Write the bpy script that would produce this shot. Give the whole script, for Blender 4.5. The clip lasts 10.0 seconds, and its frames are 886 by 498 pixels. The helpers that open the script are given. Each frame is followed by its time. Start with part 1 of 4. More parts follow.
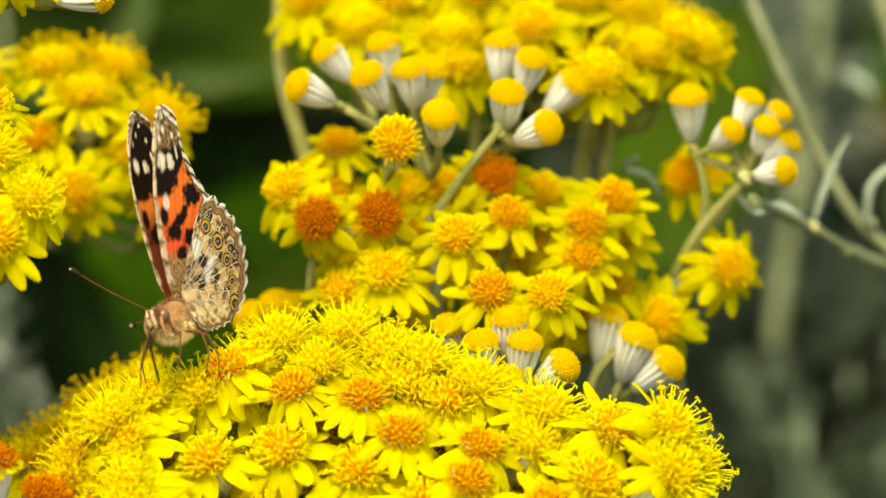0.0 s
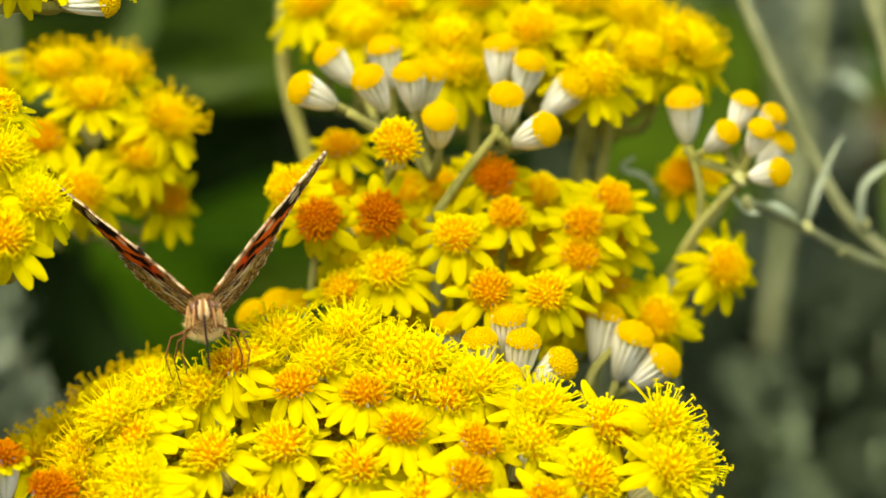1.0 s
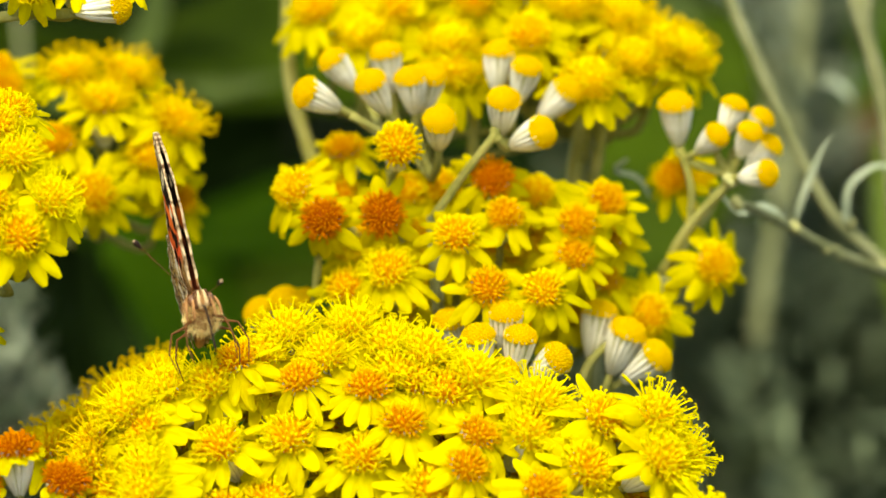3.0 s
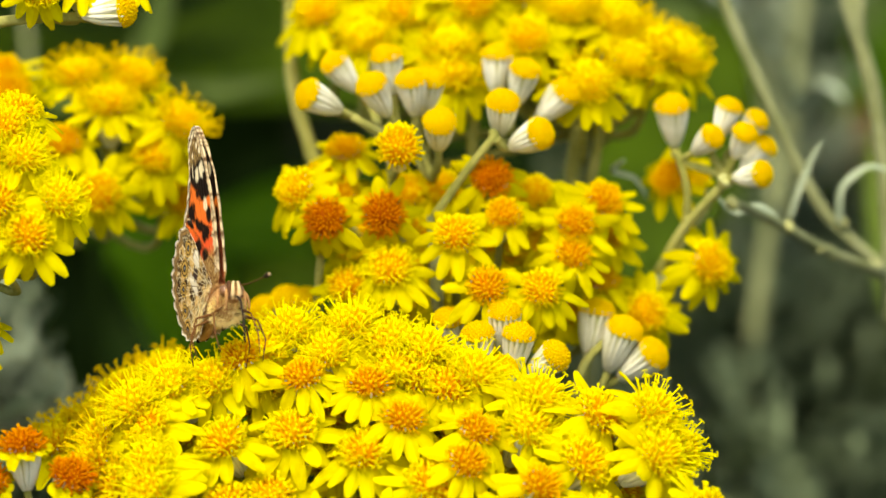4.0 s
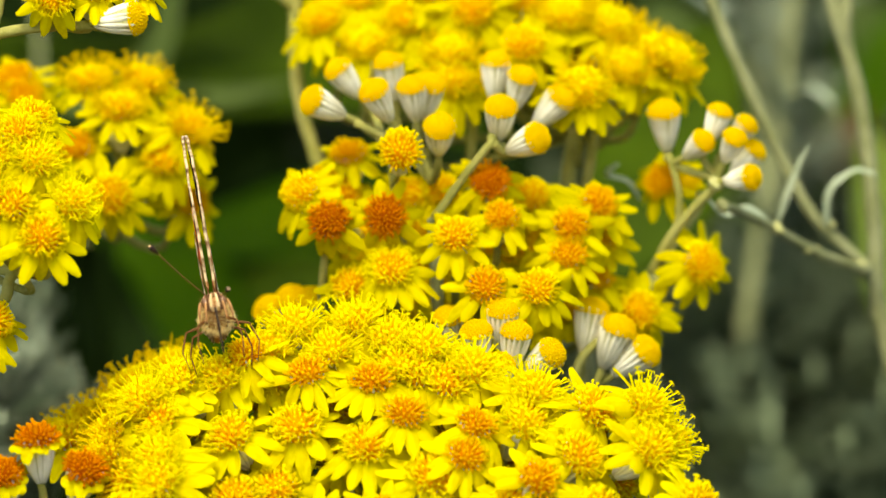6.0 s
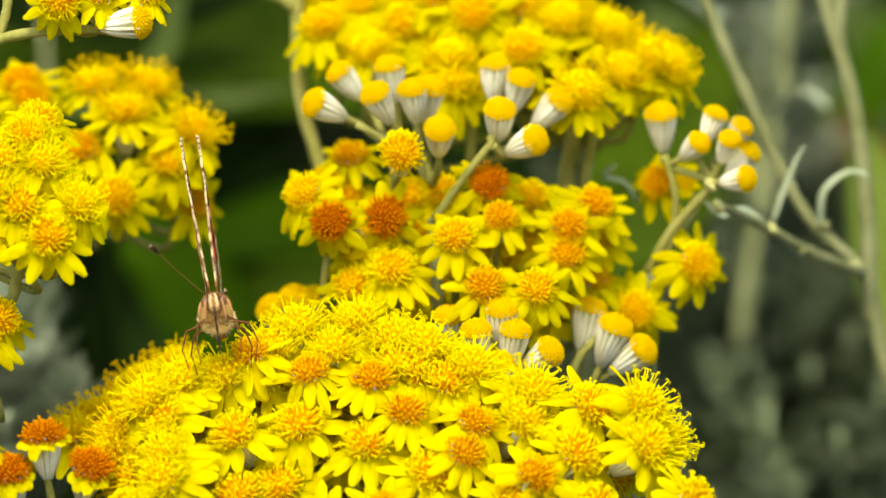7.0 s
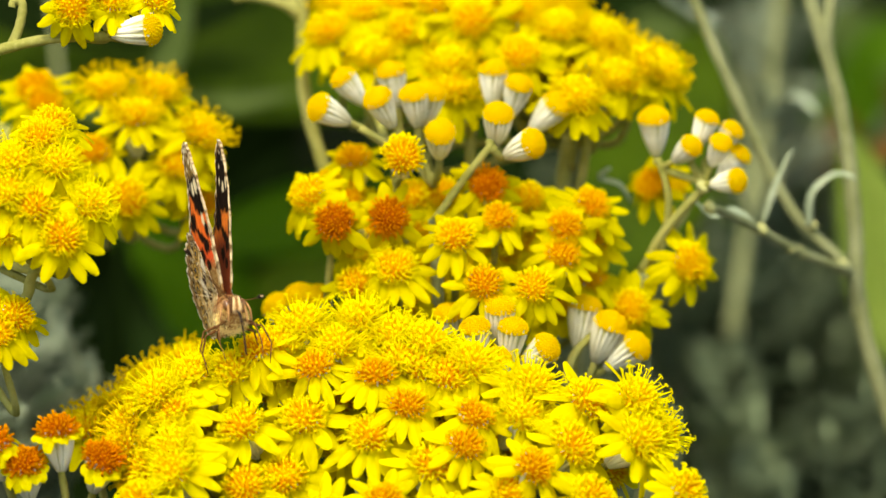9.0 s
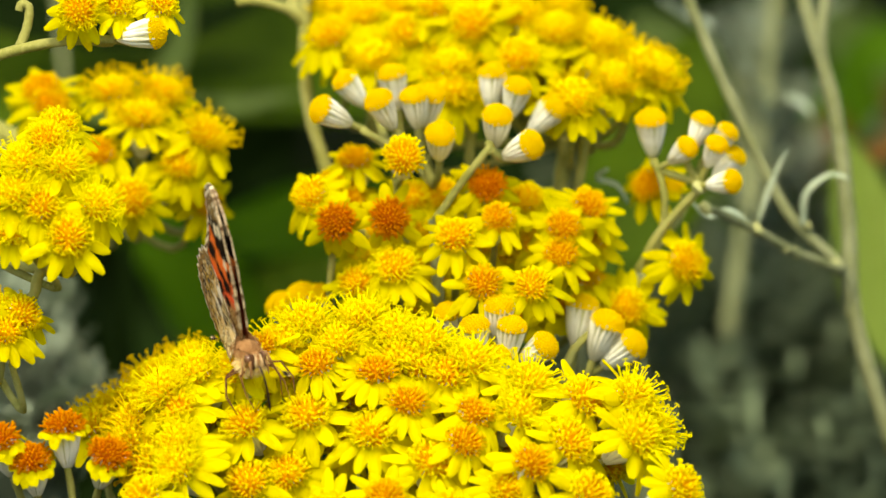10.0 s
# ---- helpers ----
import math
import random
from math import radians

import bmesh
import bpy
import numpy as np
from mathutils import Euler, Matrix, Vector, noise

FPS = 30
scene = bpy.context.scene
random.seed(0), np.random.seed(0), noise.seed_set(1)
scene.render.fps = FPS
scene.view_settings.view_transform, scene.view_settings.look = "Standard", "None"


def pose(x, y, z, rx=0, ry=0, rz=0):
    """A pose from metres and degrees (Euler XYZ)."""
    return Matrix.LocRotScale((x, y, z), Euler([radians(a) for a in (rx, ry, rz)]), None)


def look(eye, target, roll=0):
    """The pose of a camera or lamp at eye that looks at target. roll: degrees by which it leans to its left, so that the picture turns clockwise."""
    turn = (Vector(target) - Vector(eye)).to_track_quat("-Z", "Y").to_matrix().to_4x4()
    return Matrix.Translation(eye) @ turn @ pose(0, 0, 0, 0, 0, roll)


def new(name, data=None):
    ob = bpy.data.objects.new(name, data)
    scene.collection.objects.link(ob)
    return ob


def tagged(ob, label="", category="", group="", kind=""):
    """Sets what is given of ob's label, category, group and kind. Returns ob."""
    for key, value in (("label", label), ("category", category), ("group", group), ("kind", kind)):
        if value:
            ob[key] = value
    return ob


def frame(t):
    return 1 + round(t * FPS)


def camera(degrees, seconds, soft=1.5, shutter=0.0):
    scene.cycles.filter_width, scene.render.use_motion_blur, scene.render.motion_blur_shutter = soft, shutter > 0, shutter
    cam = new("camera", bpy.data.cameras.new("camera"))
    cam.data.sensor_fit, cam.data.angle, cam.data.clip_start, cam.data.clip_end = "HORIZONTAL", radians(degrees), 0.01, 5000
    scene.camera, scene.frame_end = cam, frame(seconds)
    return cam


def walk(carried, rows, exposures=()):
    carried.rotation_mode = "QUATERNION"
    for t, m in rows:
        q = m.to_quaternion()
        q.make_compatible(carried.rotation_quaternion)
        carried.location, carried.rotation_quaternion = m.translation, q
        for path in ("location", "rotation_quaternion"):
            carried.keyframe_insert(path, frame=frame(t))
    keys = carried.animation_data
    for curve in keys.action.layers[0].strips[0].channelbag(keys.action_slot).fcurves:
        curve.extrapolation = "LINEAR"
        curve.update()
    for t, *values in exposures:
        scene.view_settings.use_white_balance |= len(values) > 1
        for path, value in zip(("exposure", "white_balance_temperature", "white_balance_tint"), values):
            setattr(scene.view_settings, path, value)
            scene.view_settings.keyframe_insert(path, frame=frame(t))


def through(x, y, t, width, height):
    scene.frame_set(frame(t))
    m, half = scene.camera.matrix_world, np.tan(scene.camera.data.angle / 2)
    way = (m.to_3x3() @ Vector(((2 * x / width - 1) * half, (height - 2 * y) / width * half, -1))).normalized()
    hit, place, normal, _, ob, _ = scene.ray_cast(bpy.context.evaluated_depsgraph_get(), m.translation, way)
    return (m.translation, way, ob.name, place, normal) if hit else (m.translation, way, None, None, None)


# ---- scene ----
# The plan is laid out in centimetres in a tilted space: across, up, and away from the focus.
TILT = Matrix.Rotation(radians(-12), 4, "X")
FAR = 149.594


def spot(u, v, d):
    """The world place of a point u cm across, v cm up and d cm beyond the butterfly."""
    k = 1 + d / 138
    return TILT @ Vector((u * k / 100, d / 100, v * k / 100))


def way(lean, rise):
    """A direction that leans to the right by lean degrees and rises by rise degrees out of the line towards the viewer."""
    a, e = radians(lean), radians(rise)
    return (TILT @ Vector((math.sin(a), -math.cos(e) * math.cos(a), math.sin(e) * math.cos(a)))).normalized()


# ---- camera: a slow slide backwards on a long lens ----
cam = camera(6.0, 10.0, soft=1.5)


def eye(size, right, down):
    return TILT @ Matrix.Translation((-right / size / 1e4, -FAR / size / 100, down / size / 1e4)) @ pose(0, 0, 0, 90)


SLIDE = [
    (0.0, 1.1900, 0.1, 3.3), (0.5, 1.1802, -0.2, 3.1), (1.0, 1.1690, -0.1, 3.3), (1.5, 1.1580, 0.0, 3.3),
    (2.0, 1.1478, -0.2, 2.7), (2.5, 1.1376, -0.4, 1.5), (4.0, 1.1072, -0.5, -0.5), (4.5, 1.0980, -1.6, -0.8),
    (5.0, 1.0886, -1.5, -0.1), (5.5, 1.0790, -1.0, 0.6), (7.0, 1.0520, -0.6, 1.1), (7.5, 1.0432, -0.5, 1.3),
    (8.0, 1.0342, -0.4, 1.0), (8.5, 1.0254, -0.2, 0.7), (9.0, 1.0168, 0.0, 0.6), (9.5, 1.0084, 0.2, 0.4), (10.0, 1.0, 0.0, 0.0)]
walk(cam, [(t, eye(s, a, b)) for t, s, a, b in SLIDE], [(0.0, 1.14, 7700, 2), (10.0, 1.14, 7700, 2)])

# ---- light: bright hazy day ----
world = bpy.data.worlds.new("sky")
scene.world = world
world.use_nodes = True
wn = world.node_tree.nodes
sky = wn.new("ShaderNodeTexSky")
sky.sky_type, sky.sun_disc = "NISHITA", False
sky.sun_elevation, sky.sun_rotation = radians(60), radians(198)
sky.air_density, sky.dust_density = 1.0, 3.0
wn["Background"].inputs["Strength"].default_value = 0.15
world.node_tree.links.new(sky.outputs[0], wn["Background"].inputs["Color"])
sun = new("sun", bpy.data.lights.new("sun", "SUN"))
sun.data.energy, sun.data.angle, sun.data.color = 1.8, radians(24), (1.0, 0.95, 0.86)
sun.matrix_world = look((0, 0, 3), Vector((0, 0, 3)) - Vector((-0.15, -0.47, 0.87)))


# ---- materials ----
class Mat:
    """A small helper round a node material."""

    def __init__(self, name):
        self.m = bpy.data.materials.new(name)
        self.m.use_nodes = True
        self.t = self.m.node_tree
        self.bsdf = self.t.nodes["Principled BSDF"]

    def node(self, kind, **values):
        n = self.t.nodes.new("ShaderNode" + kind)
        for key, value in values.items():
            n.inputs[key.replace("_", " ")].default_value = value
        return n

    def link(self, a, b):
        self.t.links.new(a, b)

    def noise(self, scale, detail=3.0, stretch=(1, 1, 1)):
        co = self.node("TexCoord")
        mp = self.node("Mapping", Scale=stretch)
        n = self.node("TexNoise", Scale=scale, Detail=detail)
        self.link(co.outputs["Object"], mp.inputs["Vector"])
        self.link(mp.outputs[0], n.inputs["Vector"])
        return n.outputs["Fac"]

    def mix(self, fac, a, b):
        n = self.t.nodes.new("ShaderNodeMix")
        n.data_type = "RGBA"
        for slot, value in ((n.inputs[0], fac), (n.inputs[6], a), (n.inputs[7], b)):
            if hasattr(value, "is_output"):
                self.link(value, slot)
            elif isinstance(value, (int, float)):
                slot.default_value = value
            else:
                slot.default_value = (*value, 1)
        return n.outputs[2]

    def ramp(self, fac, *stops):
        n = self.t.nodes.new("ShaderNodeValToRGB")
        while len(n.color_ramp.elements) < len(stops):
            n.color_ramp.elements.new(0.5)
        for e, (p, c) in zip(n.color_ramp.elements, stops):
            e.position, e.color = p, (*c, 1)
        self.link(fac, n.inputs[0])
        return n.outputs[0]

    def random(self):
        return self.node("ObjectInfo").outputs["Random"]

    def attr(self, name):
        n = self.t.nodes.new("ShaderNodeAttribute")
        n.attribute_name = name
        return n

    def bump(self, height, strength=0.4, distance=0.0002):
        n = self.node("Bump", Strength=strength, Distance=distance)
        self.link(height, n.inputs["Height"])
        self.link(n.outputs[0], self.bsdf.inputs["Normal"])

    def done(self, color, rough=0.6, glow_through=0.0, spec=0.3):
        self.link(color, self.bsdf.inputs["Base Color"])
        self.bsdf.inputs["Roughness"].default_value = rough
        self.bsdf.inputs["Specular IOR Level"].default_value = spec
        if glow_through:
            tr = self.node("BsdfTranslucent")
            self.link(color, tr.inputs["Color"])
            mx = self.node("MixShader", Fac=glow_through)
            self.link(self.bsdf.outputs[0], mx.inputs[1])
            self.link(tr.outputs[0], mx.inputs[2])
            self.link(mx.outputs[0], self.t.nodes["Material Output"].inputs["Surface"])
        return self.m


def petal_material(name, deep, pale, through=0.45):
    m = Mat(name)
    streak = m.noise(1500, 2, (1, 0.1, 1))
    tone = m.mix(m.random(), deep, pale)
    tone = m.mix(m.ramp(m.noise(350, 2), (0.35, (0, 0, 0)), (0.75, (1, 1, 1))), tone, pale)
    tone = m.mix(m.ramp(streak, (0.48, (0, 0, 0)), (0.7, (0.55, 0.55, 0.55))), tone, tuple(0.86 * c for c in deep))
    m.bump(streak, 0.8, 0.0002)
    return m.done(tone, 0.6, through, 0.1)


def disc_material(name, deep, mid, tip):
    m = Mat(name)
    h = m.attr("height").outputs["Fac"]
    tone = m.ramp(h, (0.0, deep), (0.45, mid), (0.9, tip))
    tone = m.mix(m.ramp(m.noise(500, 2), (0.4, (0, 0, 0)), (0.8, (0.6, 0.6, 0.6))), tone, mid)
    return m.done(tone, 0.65, 0.58, 0.05)


PETAL = petal_material("petal_yellow", (0.70, 0.57, 0.001), (0.83, 0.75, 0.007), 0.5)
# Deeper golden copy for heads further back, with their shade in the colour.
PETAL_SHADED = petal_material("petal_golden_shaded", (0.60, 0.495, 0.002), (0.74, 0.655, 0.004), 0.5)
DISC = {
    "fresh": disc_material("disc_yellow", (0.93, 0.62, 0.002), (0.96, 0.82, 0.005), (0.98, 0.94, 0.02)),
    "gold": disc_material("disc_golden", (0.82, 0.38, 0.001), (0.95, 0.76, 0.003), (0.98, 0.90, 0.01)),
    "amber": disc_material("disc_amber", (0.70, 0.26, 0.002), (0.90, 0.58, 0.003), (0.96, 0.80, 0.008)),
    "old": disc_material("disc_orange", (0.46, 0.10, 0.003), (0.72, 0.26, 0.003), (0.86, 0.46, 0.006)),
    "bud": disc_material("bud_yellow", (0.76, 0.45, 0.001), (0.90, 0.67, 0.002), (0.95, 0.80, 0.004)),
}


def wool_material(name, dark, light, rough=0.9):
    m = Mat(name)
    fine = m.noise(1400, 3)
    tone = m.mix(m.ramp(m.noise(160, 4), (0.3, (0, 0, 0)), (0.7, (1, 1, 1))), dark, light)
    tone = m.mix(m.ramp(fine, (0.45, (0, 0, 0)), (0.7, (0.7, 0.7, 0.7))), tone, light)
    m.bump(fine, 0.6, 0.0002)
    return m.done(tone, rough, 0.0, 0.15)


def bract_material():
    m = Mat("woolly_bracts")
    fine = m.noise(1400, 3)
    tone = m.mix(m.ramp(m.noise(220, 4), (0.3, (0, 0, 0)), (0.7, (1, 1, 1))), (0.56, 0.545, 0.37), (0.82, 0.81, 0.67))
    tone = m.mix(m.ramp(m.attr("height").outputs["Fac"], (0.1, (0, 0, 0)), (0.7, (1, 1, 1))), (0.40, 0.40, 0.16), tone)
    m.bump(fine, 0.6, 0.0002)
    return m.done(tone, 0.9, 0.0, 0.1)


INVOLUCRE = bract_material()
STALK = wool_material("woolly_stalk", (0.19, 0.19, 0.032), (0.32, 0.31, 0.095))
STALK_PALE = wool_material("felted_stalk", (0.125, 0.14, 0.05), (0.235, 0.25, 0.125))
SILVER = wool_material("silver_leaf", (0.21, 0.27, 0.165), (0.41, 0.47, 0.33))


def leaf_material(name, dark, light, spec=0.12):
    m = Mat(name)
    tone = m.mix(m.ramp(m.noise(22, 4), (0.35, (0, 0, 0)), (0.68, (1, 1, 1))), dark, light)
    tone = m.mix(m.ramp(m.noise(300, 2, (1, 0.08, 1)), (0.4, (0, 0, 0)), (0.8, (0.5, 0.5, 0.5))), tone, light)
    return m.done(tone, 0.65, 0.35, spec)


LEAF = leaf_material("green_leaf", (0.026, 0.055, 0.001), (0.095, 0.165, 0.005))
LEAF_PALE = leaf_material("light_green_leaf", (0.22, 0.32, 0.04), (0.36, 0.46, 0.10))
LEAF_BRIGHT = leaf_material("bright_green_leaf", (0.055, 0.14, 0.002), (0.12, 0.25, 0.006))
LEAF_SOFT = leaf_material("dusty_green_leaf", (0.09, 0.14, 0.03), (0.17, 0.24, 0.065))
# Near-black green: the deep shade behind the bed is in this colour.
LEAF_SHADED = leaf_material("dark_green_leaf", (0.006, 0.014, 0.002), (0.014, 0.030, 0.004), 0.04)
OLIVE_STEM = wool_material("olive_stem", (0.15, 0.17, 0.065), (0.26, 0.28, 0.135))
# Darker, greener copy of the silver leaf; shade is put into its colour.
SILVER_SHADED = wool_material("silver_leaf_shaded", (0.10, 0.14, 0.065), (0.22, 0.275, 0.155))
LEAF_DRY = leaf_material("dry_leaf", (0.11, 0.065, 0.015), (0.25, 0.13, 0.03))


def soil_material():
    m = Mat("soil")
    # browns lowered to near black, so the plants' deep shade is in the colour
    tone = m.ramp(m.noise(9, 6), (0.3, (0.005, 0.005, 0.003)), (0.55, (0.012, 0.011, 0.007)), (0.8, (0.028, 0.025, 0.015)))
    m.bump(m.noise(60, 5), 0.8, 0.01)
    return m.done(tone, 0.95, 0, 0.1)


SOIL = soil_material()


def tinted_material(name, rough, through=0.0, spec=0.3):
    """Colours come from a colour attribute: the wing's scales, and shade at the upper base."""
    m = Mat(name)
    fine = m.noise(2500, 2)
    tone = m.mix(m.ramp(fine, (0.35, (0, 0, 0)), (0.8, (0.12, 0.12, 0.12))), m.attr("scales").outputs["Color"], (0.10, 0.05, 0.02))
    m.bump(fine, 0.3, 0.00005)
    return m.done(tone, rough, through, spec)


def plain_material(name, a, b, scale=800, rough=0.6, spec=0.3):
    m = Mat(name)
    return m.done(m.mix(m.noise(scale, 3), a, b), rough, 0, spec)


WING = tinted_material("wing_scales", 0.75, 0.22, 0.04)
FUR = plain_material("body_fur", (0.36, 0.17, 0.04), (0.90, 0.66, 0.26), 500, 0.85, 0.05)
FUR_PALE = plain_material("pale_fur", (0.78, 0.56, 0.18), (0.97, 0.85, 0.45), 900, 0.85, 0.05)
FUR_BROWN = plain_material("brown_fur", (0.20, 0.085, 0.03), (0.50, 0.28, 0.11), 900, 0.85, 0.05)
PALP = plain_material("palp_scales", (0.45, 0.27, 0.11), (0.86, 0.67, 0.38), 1200, 0.85, 0.05)
STRIPE = plain_material("dark_brown_fur", (0.05, 0.022, 0.01), (0.14, 0.06, 0.025), 900, 0.85, 0.1)
DARK = plain_material("dark_chitin", (0.012, 0.008, 0.006), (0.035, 0.018, 0.010), 900, 0.6, 0.12)
LEG = plain_material("leg_chitin", (0.06, 0.022, 0.006), (0.19, 0.08, 0.022), 900, 0.65, 0.1)
EYE = plain_material("eye", (0.07, 0.03, 0.012), (0.24, 0.11, 0.045), 1500, 0.2, 0.6)


# ---- mesh helpers ----
def mesh_of(name, bm, material, smooth=True):
    me = bpy.data.meshes.new(name)
    bm.normal_update()
    bm.to_mesh(me)
    bm.free()
    for mat in material if isinstance(material, (list, tuple)) else (material,):
        me.materials.append(mat)
    if smooth:
        me.polygons.foreach_set("use_smooth", [True] * len(me.polygons))
    return me


def part(name, bm, material, parent, label="", m=None):
    data = bm if isinstance(bm, bpy.types.Mesh) else mesh_of(name, bm, material)
    ob = new(name, data)
    ob.parent = parent
    if m is not None:
        ob.matrix_basis = m
    return tagged(ob, label)


def tube(bm, pts, radii, n=6, cap=True):
    """A tapered tube through pts; returns nothing, adds to bm."""
    pts = [Vector(p) for p in pts]
    rings = []
    side = Vector((0.31, 0.17, 0.93)).cross(pts[1] - pts[0])
    if side.length < 1e-9:
        side = Vector((1, 0, 0))
    for i, p in enumerate(pts):
        t = (pts[min(i + 1, len(pts) - 1)] - pts[max(i - 1, 0)]).normalized()
        side = (side - t * side.dot(t)).normalized()
        up = t.cross(side)
        r = radii[i] if isinstance(radii, (list, tuple)) else radii
        rings.append([bm.verts.new(p + (side * math.cos(a) + up * math.sin(a)) * r)
                      for a in (2 * math.pi * k / n for k in range(n))])
    for a, b in zip(rings, rings[1:]):
        for k in range(n):
            bm.faces.new((a[k], a[(k + 1) % n], b[(k + 1) % n], b[k]))
    if cap:
        bm.faces.new(rings[-1])
        bm.faces.new(list(reversed(rings[0])))


def curve_points(pts, steps=6):
    """A smooth line through pts."""
    pts = [Vector(p) for p in pts]
    if len(pts) < 3:
        return [pts[0].lerp(pts[-1], k / steps) for k in range(steps + 1)]
    out = []
    for i in range(len(pts) - 1):
        p0, p1, p2, p3 = pts[max(i - 1, 0)], pts[i], pts[i + 1], pts[min(i + 2, len(pts) - 1)]
        for k in range(steps):
            t = k / steps
            out.append(0.5 * (2 * p1 + (p2 - p0) * t + (2 * p0 - 5 * p1 + 4 * p2 - p3) * t * t + (3 * p1 - p0 - 3 * p2 + p3) * t ** 3))
    return out + [pts[-1]]


def facing(place, axis, spin=0.0, size=1.0):
    """A pose whose z axis points along axis."""
    turn = Vector(axis).to_track_quat("Z", "Y").to_matrix().to_4x4()
    return Matrix.Translation(place) @ turn @ Matrix.Rotation(spin, 4, "Z") @ Matrix.Scale(size, 4)


rng = random.Random(7)
MM = 0.001


# ---- parts of a flower head, built once and shared ----
def petal_mesh(k):
    """A strap-shaped ray floret with two grooves and a notched tip; it starts at the origin and runs along y."""
    r = random.Random(40 + k)
    length, wide, droop = r.uniform(5.4, 6.6) * MM, r.uniform(0.98, 1.2) * MM, r.uniform(0.05, 0.45)
    bm = bmesh.new()
    rows, twist = [], r.uniform(-0.35, 0.35)
    outline = (0.5, 0.82, 1.0, 0.98, 0.8, 0.38)
    for i, w in enumerate(outline):
        t = i / (len(outline) - 1)
        row = []
        for j in range(5):
            s = j / 2 - 1
            x = s * wide * w
            y = length * t - (0.25 * MM if i == 5 and j in (0, 4) else 0) - (0.12 * MM if i == 5 and j == 2 else 0)
            z = -droop * length * t * t + (0.24 * MM if j in (1, 3) else 0) - abs(s) * 0.22 * MM + x * twist * t
            row.append(bm.verts.new((x, y, z)))
        rows.append(row)
    for a, b in zip(rows, rows[1:]):
        for j in range(4):
            bm.faces.new((a[j], a[j + 1], b[j + 1], b[j]))
    return mesh_of("petal", bm, PETAL)


def dome(bm, radius, height, rings, n, layer, value):
    verts = []
    for i in range(rings):
        a = math.pi / 2 * i / rings
        verts.append([bm.verts.new((radius * math.cos(a) * math.cos(2 * math.pi * k / n), radius * math.cos(a) * math.sin(2 * math.pi * k / n),
                                    height * math.sin(a))) for k in range(n)])
    top = bm.verts.new((0, 0, height))
    for a, b in zip(verts, verts[1:]):
        for k in range(n):
            bm.faces.new((a[k], a[(k + 1) % n], b[(k + 1) % n], b[k]))
    for k in range(n):
        bm.faces.new((verts[-1][k], verts[-1][(k + 1) % n], top))
    for v in bm.verts:
        v[layer] = value


def floret(bm, layer, p, axis, length, r, flare, sides=5, tip=1.0):
    """A tubular disc floret: a narrow tube that opens in a small star."""
    m = facing(p, axis, rng.uniform(0, 6))
    rings = []
    for z, rr, h in ((0, r, 0.1), (length * 0.7, r * 0.9, 0.5), (length, r * flare, tip)):
        ring = [bm.verts.new(m @ Vector((rr * math.cos(2 * math.pi * k / sides), rr * math.sin(2 * math.pi * k / sides), z))) for k in range(sides)]
        for v in ring:
            v[layer] = h
        rings.append(ring)
    heart = bm.verts.new(m @ Vector((0, 0, length * (0.72 if flare > 1.1 else 1.12))))
    heart[layer] = 0.4 if flare > 1.1 else tip
    for a, b in zip(rings, rings[1:]):
        for k in range(sides):
            bm.faces.new((a[k], a[(k + 1) % sides], b[(k + 1) % sides], b[k]))
    for k in range(sides):
        bm.faces.new((rings[-1][k], rings[-1][(k + 1) % sides], heart))


def disc_mesh(kind, k):
    """A dome of tubular florets, set in the golden spiral."""
    r = random.Random(90 + k)
    bm = bmesh.new()
    layer = bm.verts.layers.float.new("height")
    radius, height, count = {"fresh": (2.9, 2.7, 125), "gold": (2.8, 2.1, 105), "amber": (2.6, 1.9, 95), "old": (2.6, 2.1, 135), "bud": (2.75, 2.2, 150)}[kind]
    dome(bm, radius * MM, height * MM, 4, 14, layer, 0.0 if kind != "bud" else 0.35)
    for i in range(count):
        q = math.sqrt((i + 0.5) / count)
        a = i * 2.399963
        ang = q * math.pi / 2 * 0.97
        p = Vector((radius * math.sin(ang) * math.cos(a), radius * math.sin(ang) * math.sin(a), height * math.cos(ang))) * MM
        n = Vector((p.x / radius ** 2, p.y / radius ** 2, p.z / height ** 2)).normalized()
        n = (n + Vector([r.uniform(-0.2, 0.2) for _ in range(3)])).normalized()
        if kind == "bud":
            floret(bm, layer, p * 0.97, n, r.uniform(0.24, 0.4) * MM, 0.2 * MM, 0.8)
        else:
            # the outer florets open first; those in the heart are still closed knobs
            ripe = {"fresh": 0.2, "gold": 0.3, "amber": 0.5, "old": 0.7}[kind]
            open_one = q > ripe + r.uniform(-0.15, 0.15)
            floret(bm, layer, p * 0.88, n, r.uniform(0.9, 1.8) * MM * (1.0 if open_one else 0.62 if kind == "old" else 0.8), (0.18 if kind == "old" else 0.2) * MM, r.uniform(1.15, 1.55) if open_one else 0.85, tip=1.0 if open_one else r.uniform(0.6, 1.0))
    return mesh_of("disc", bm, DISC[kind])


STYLE = petal_material("style_yellow", (0.96, 0.85, 0.004), (0.98, 0.93, 0.016), 0.6)


# Darker style colour for dull heads; it carries their shade.
STYLE_SHADED = petal_material("style_golden_shaded", (0.80, 0.57, 0.002), (0.90, 0.71, 0.008), 0.5)


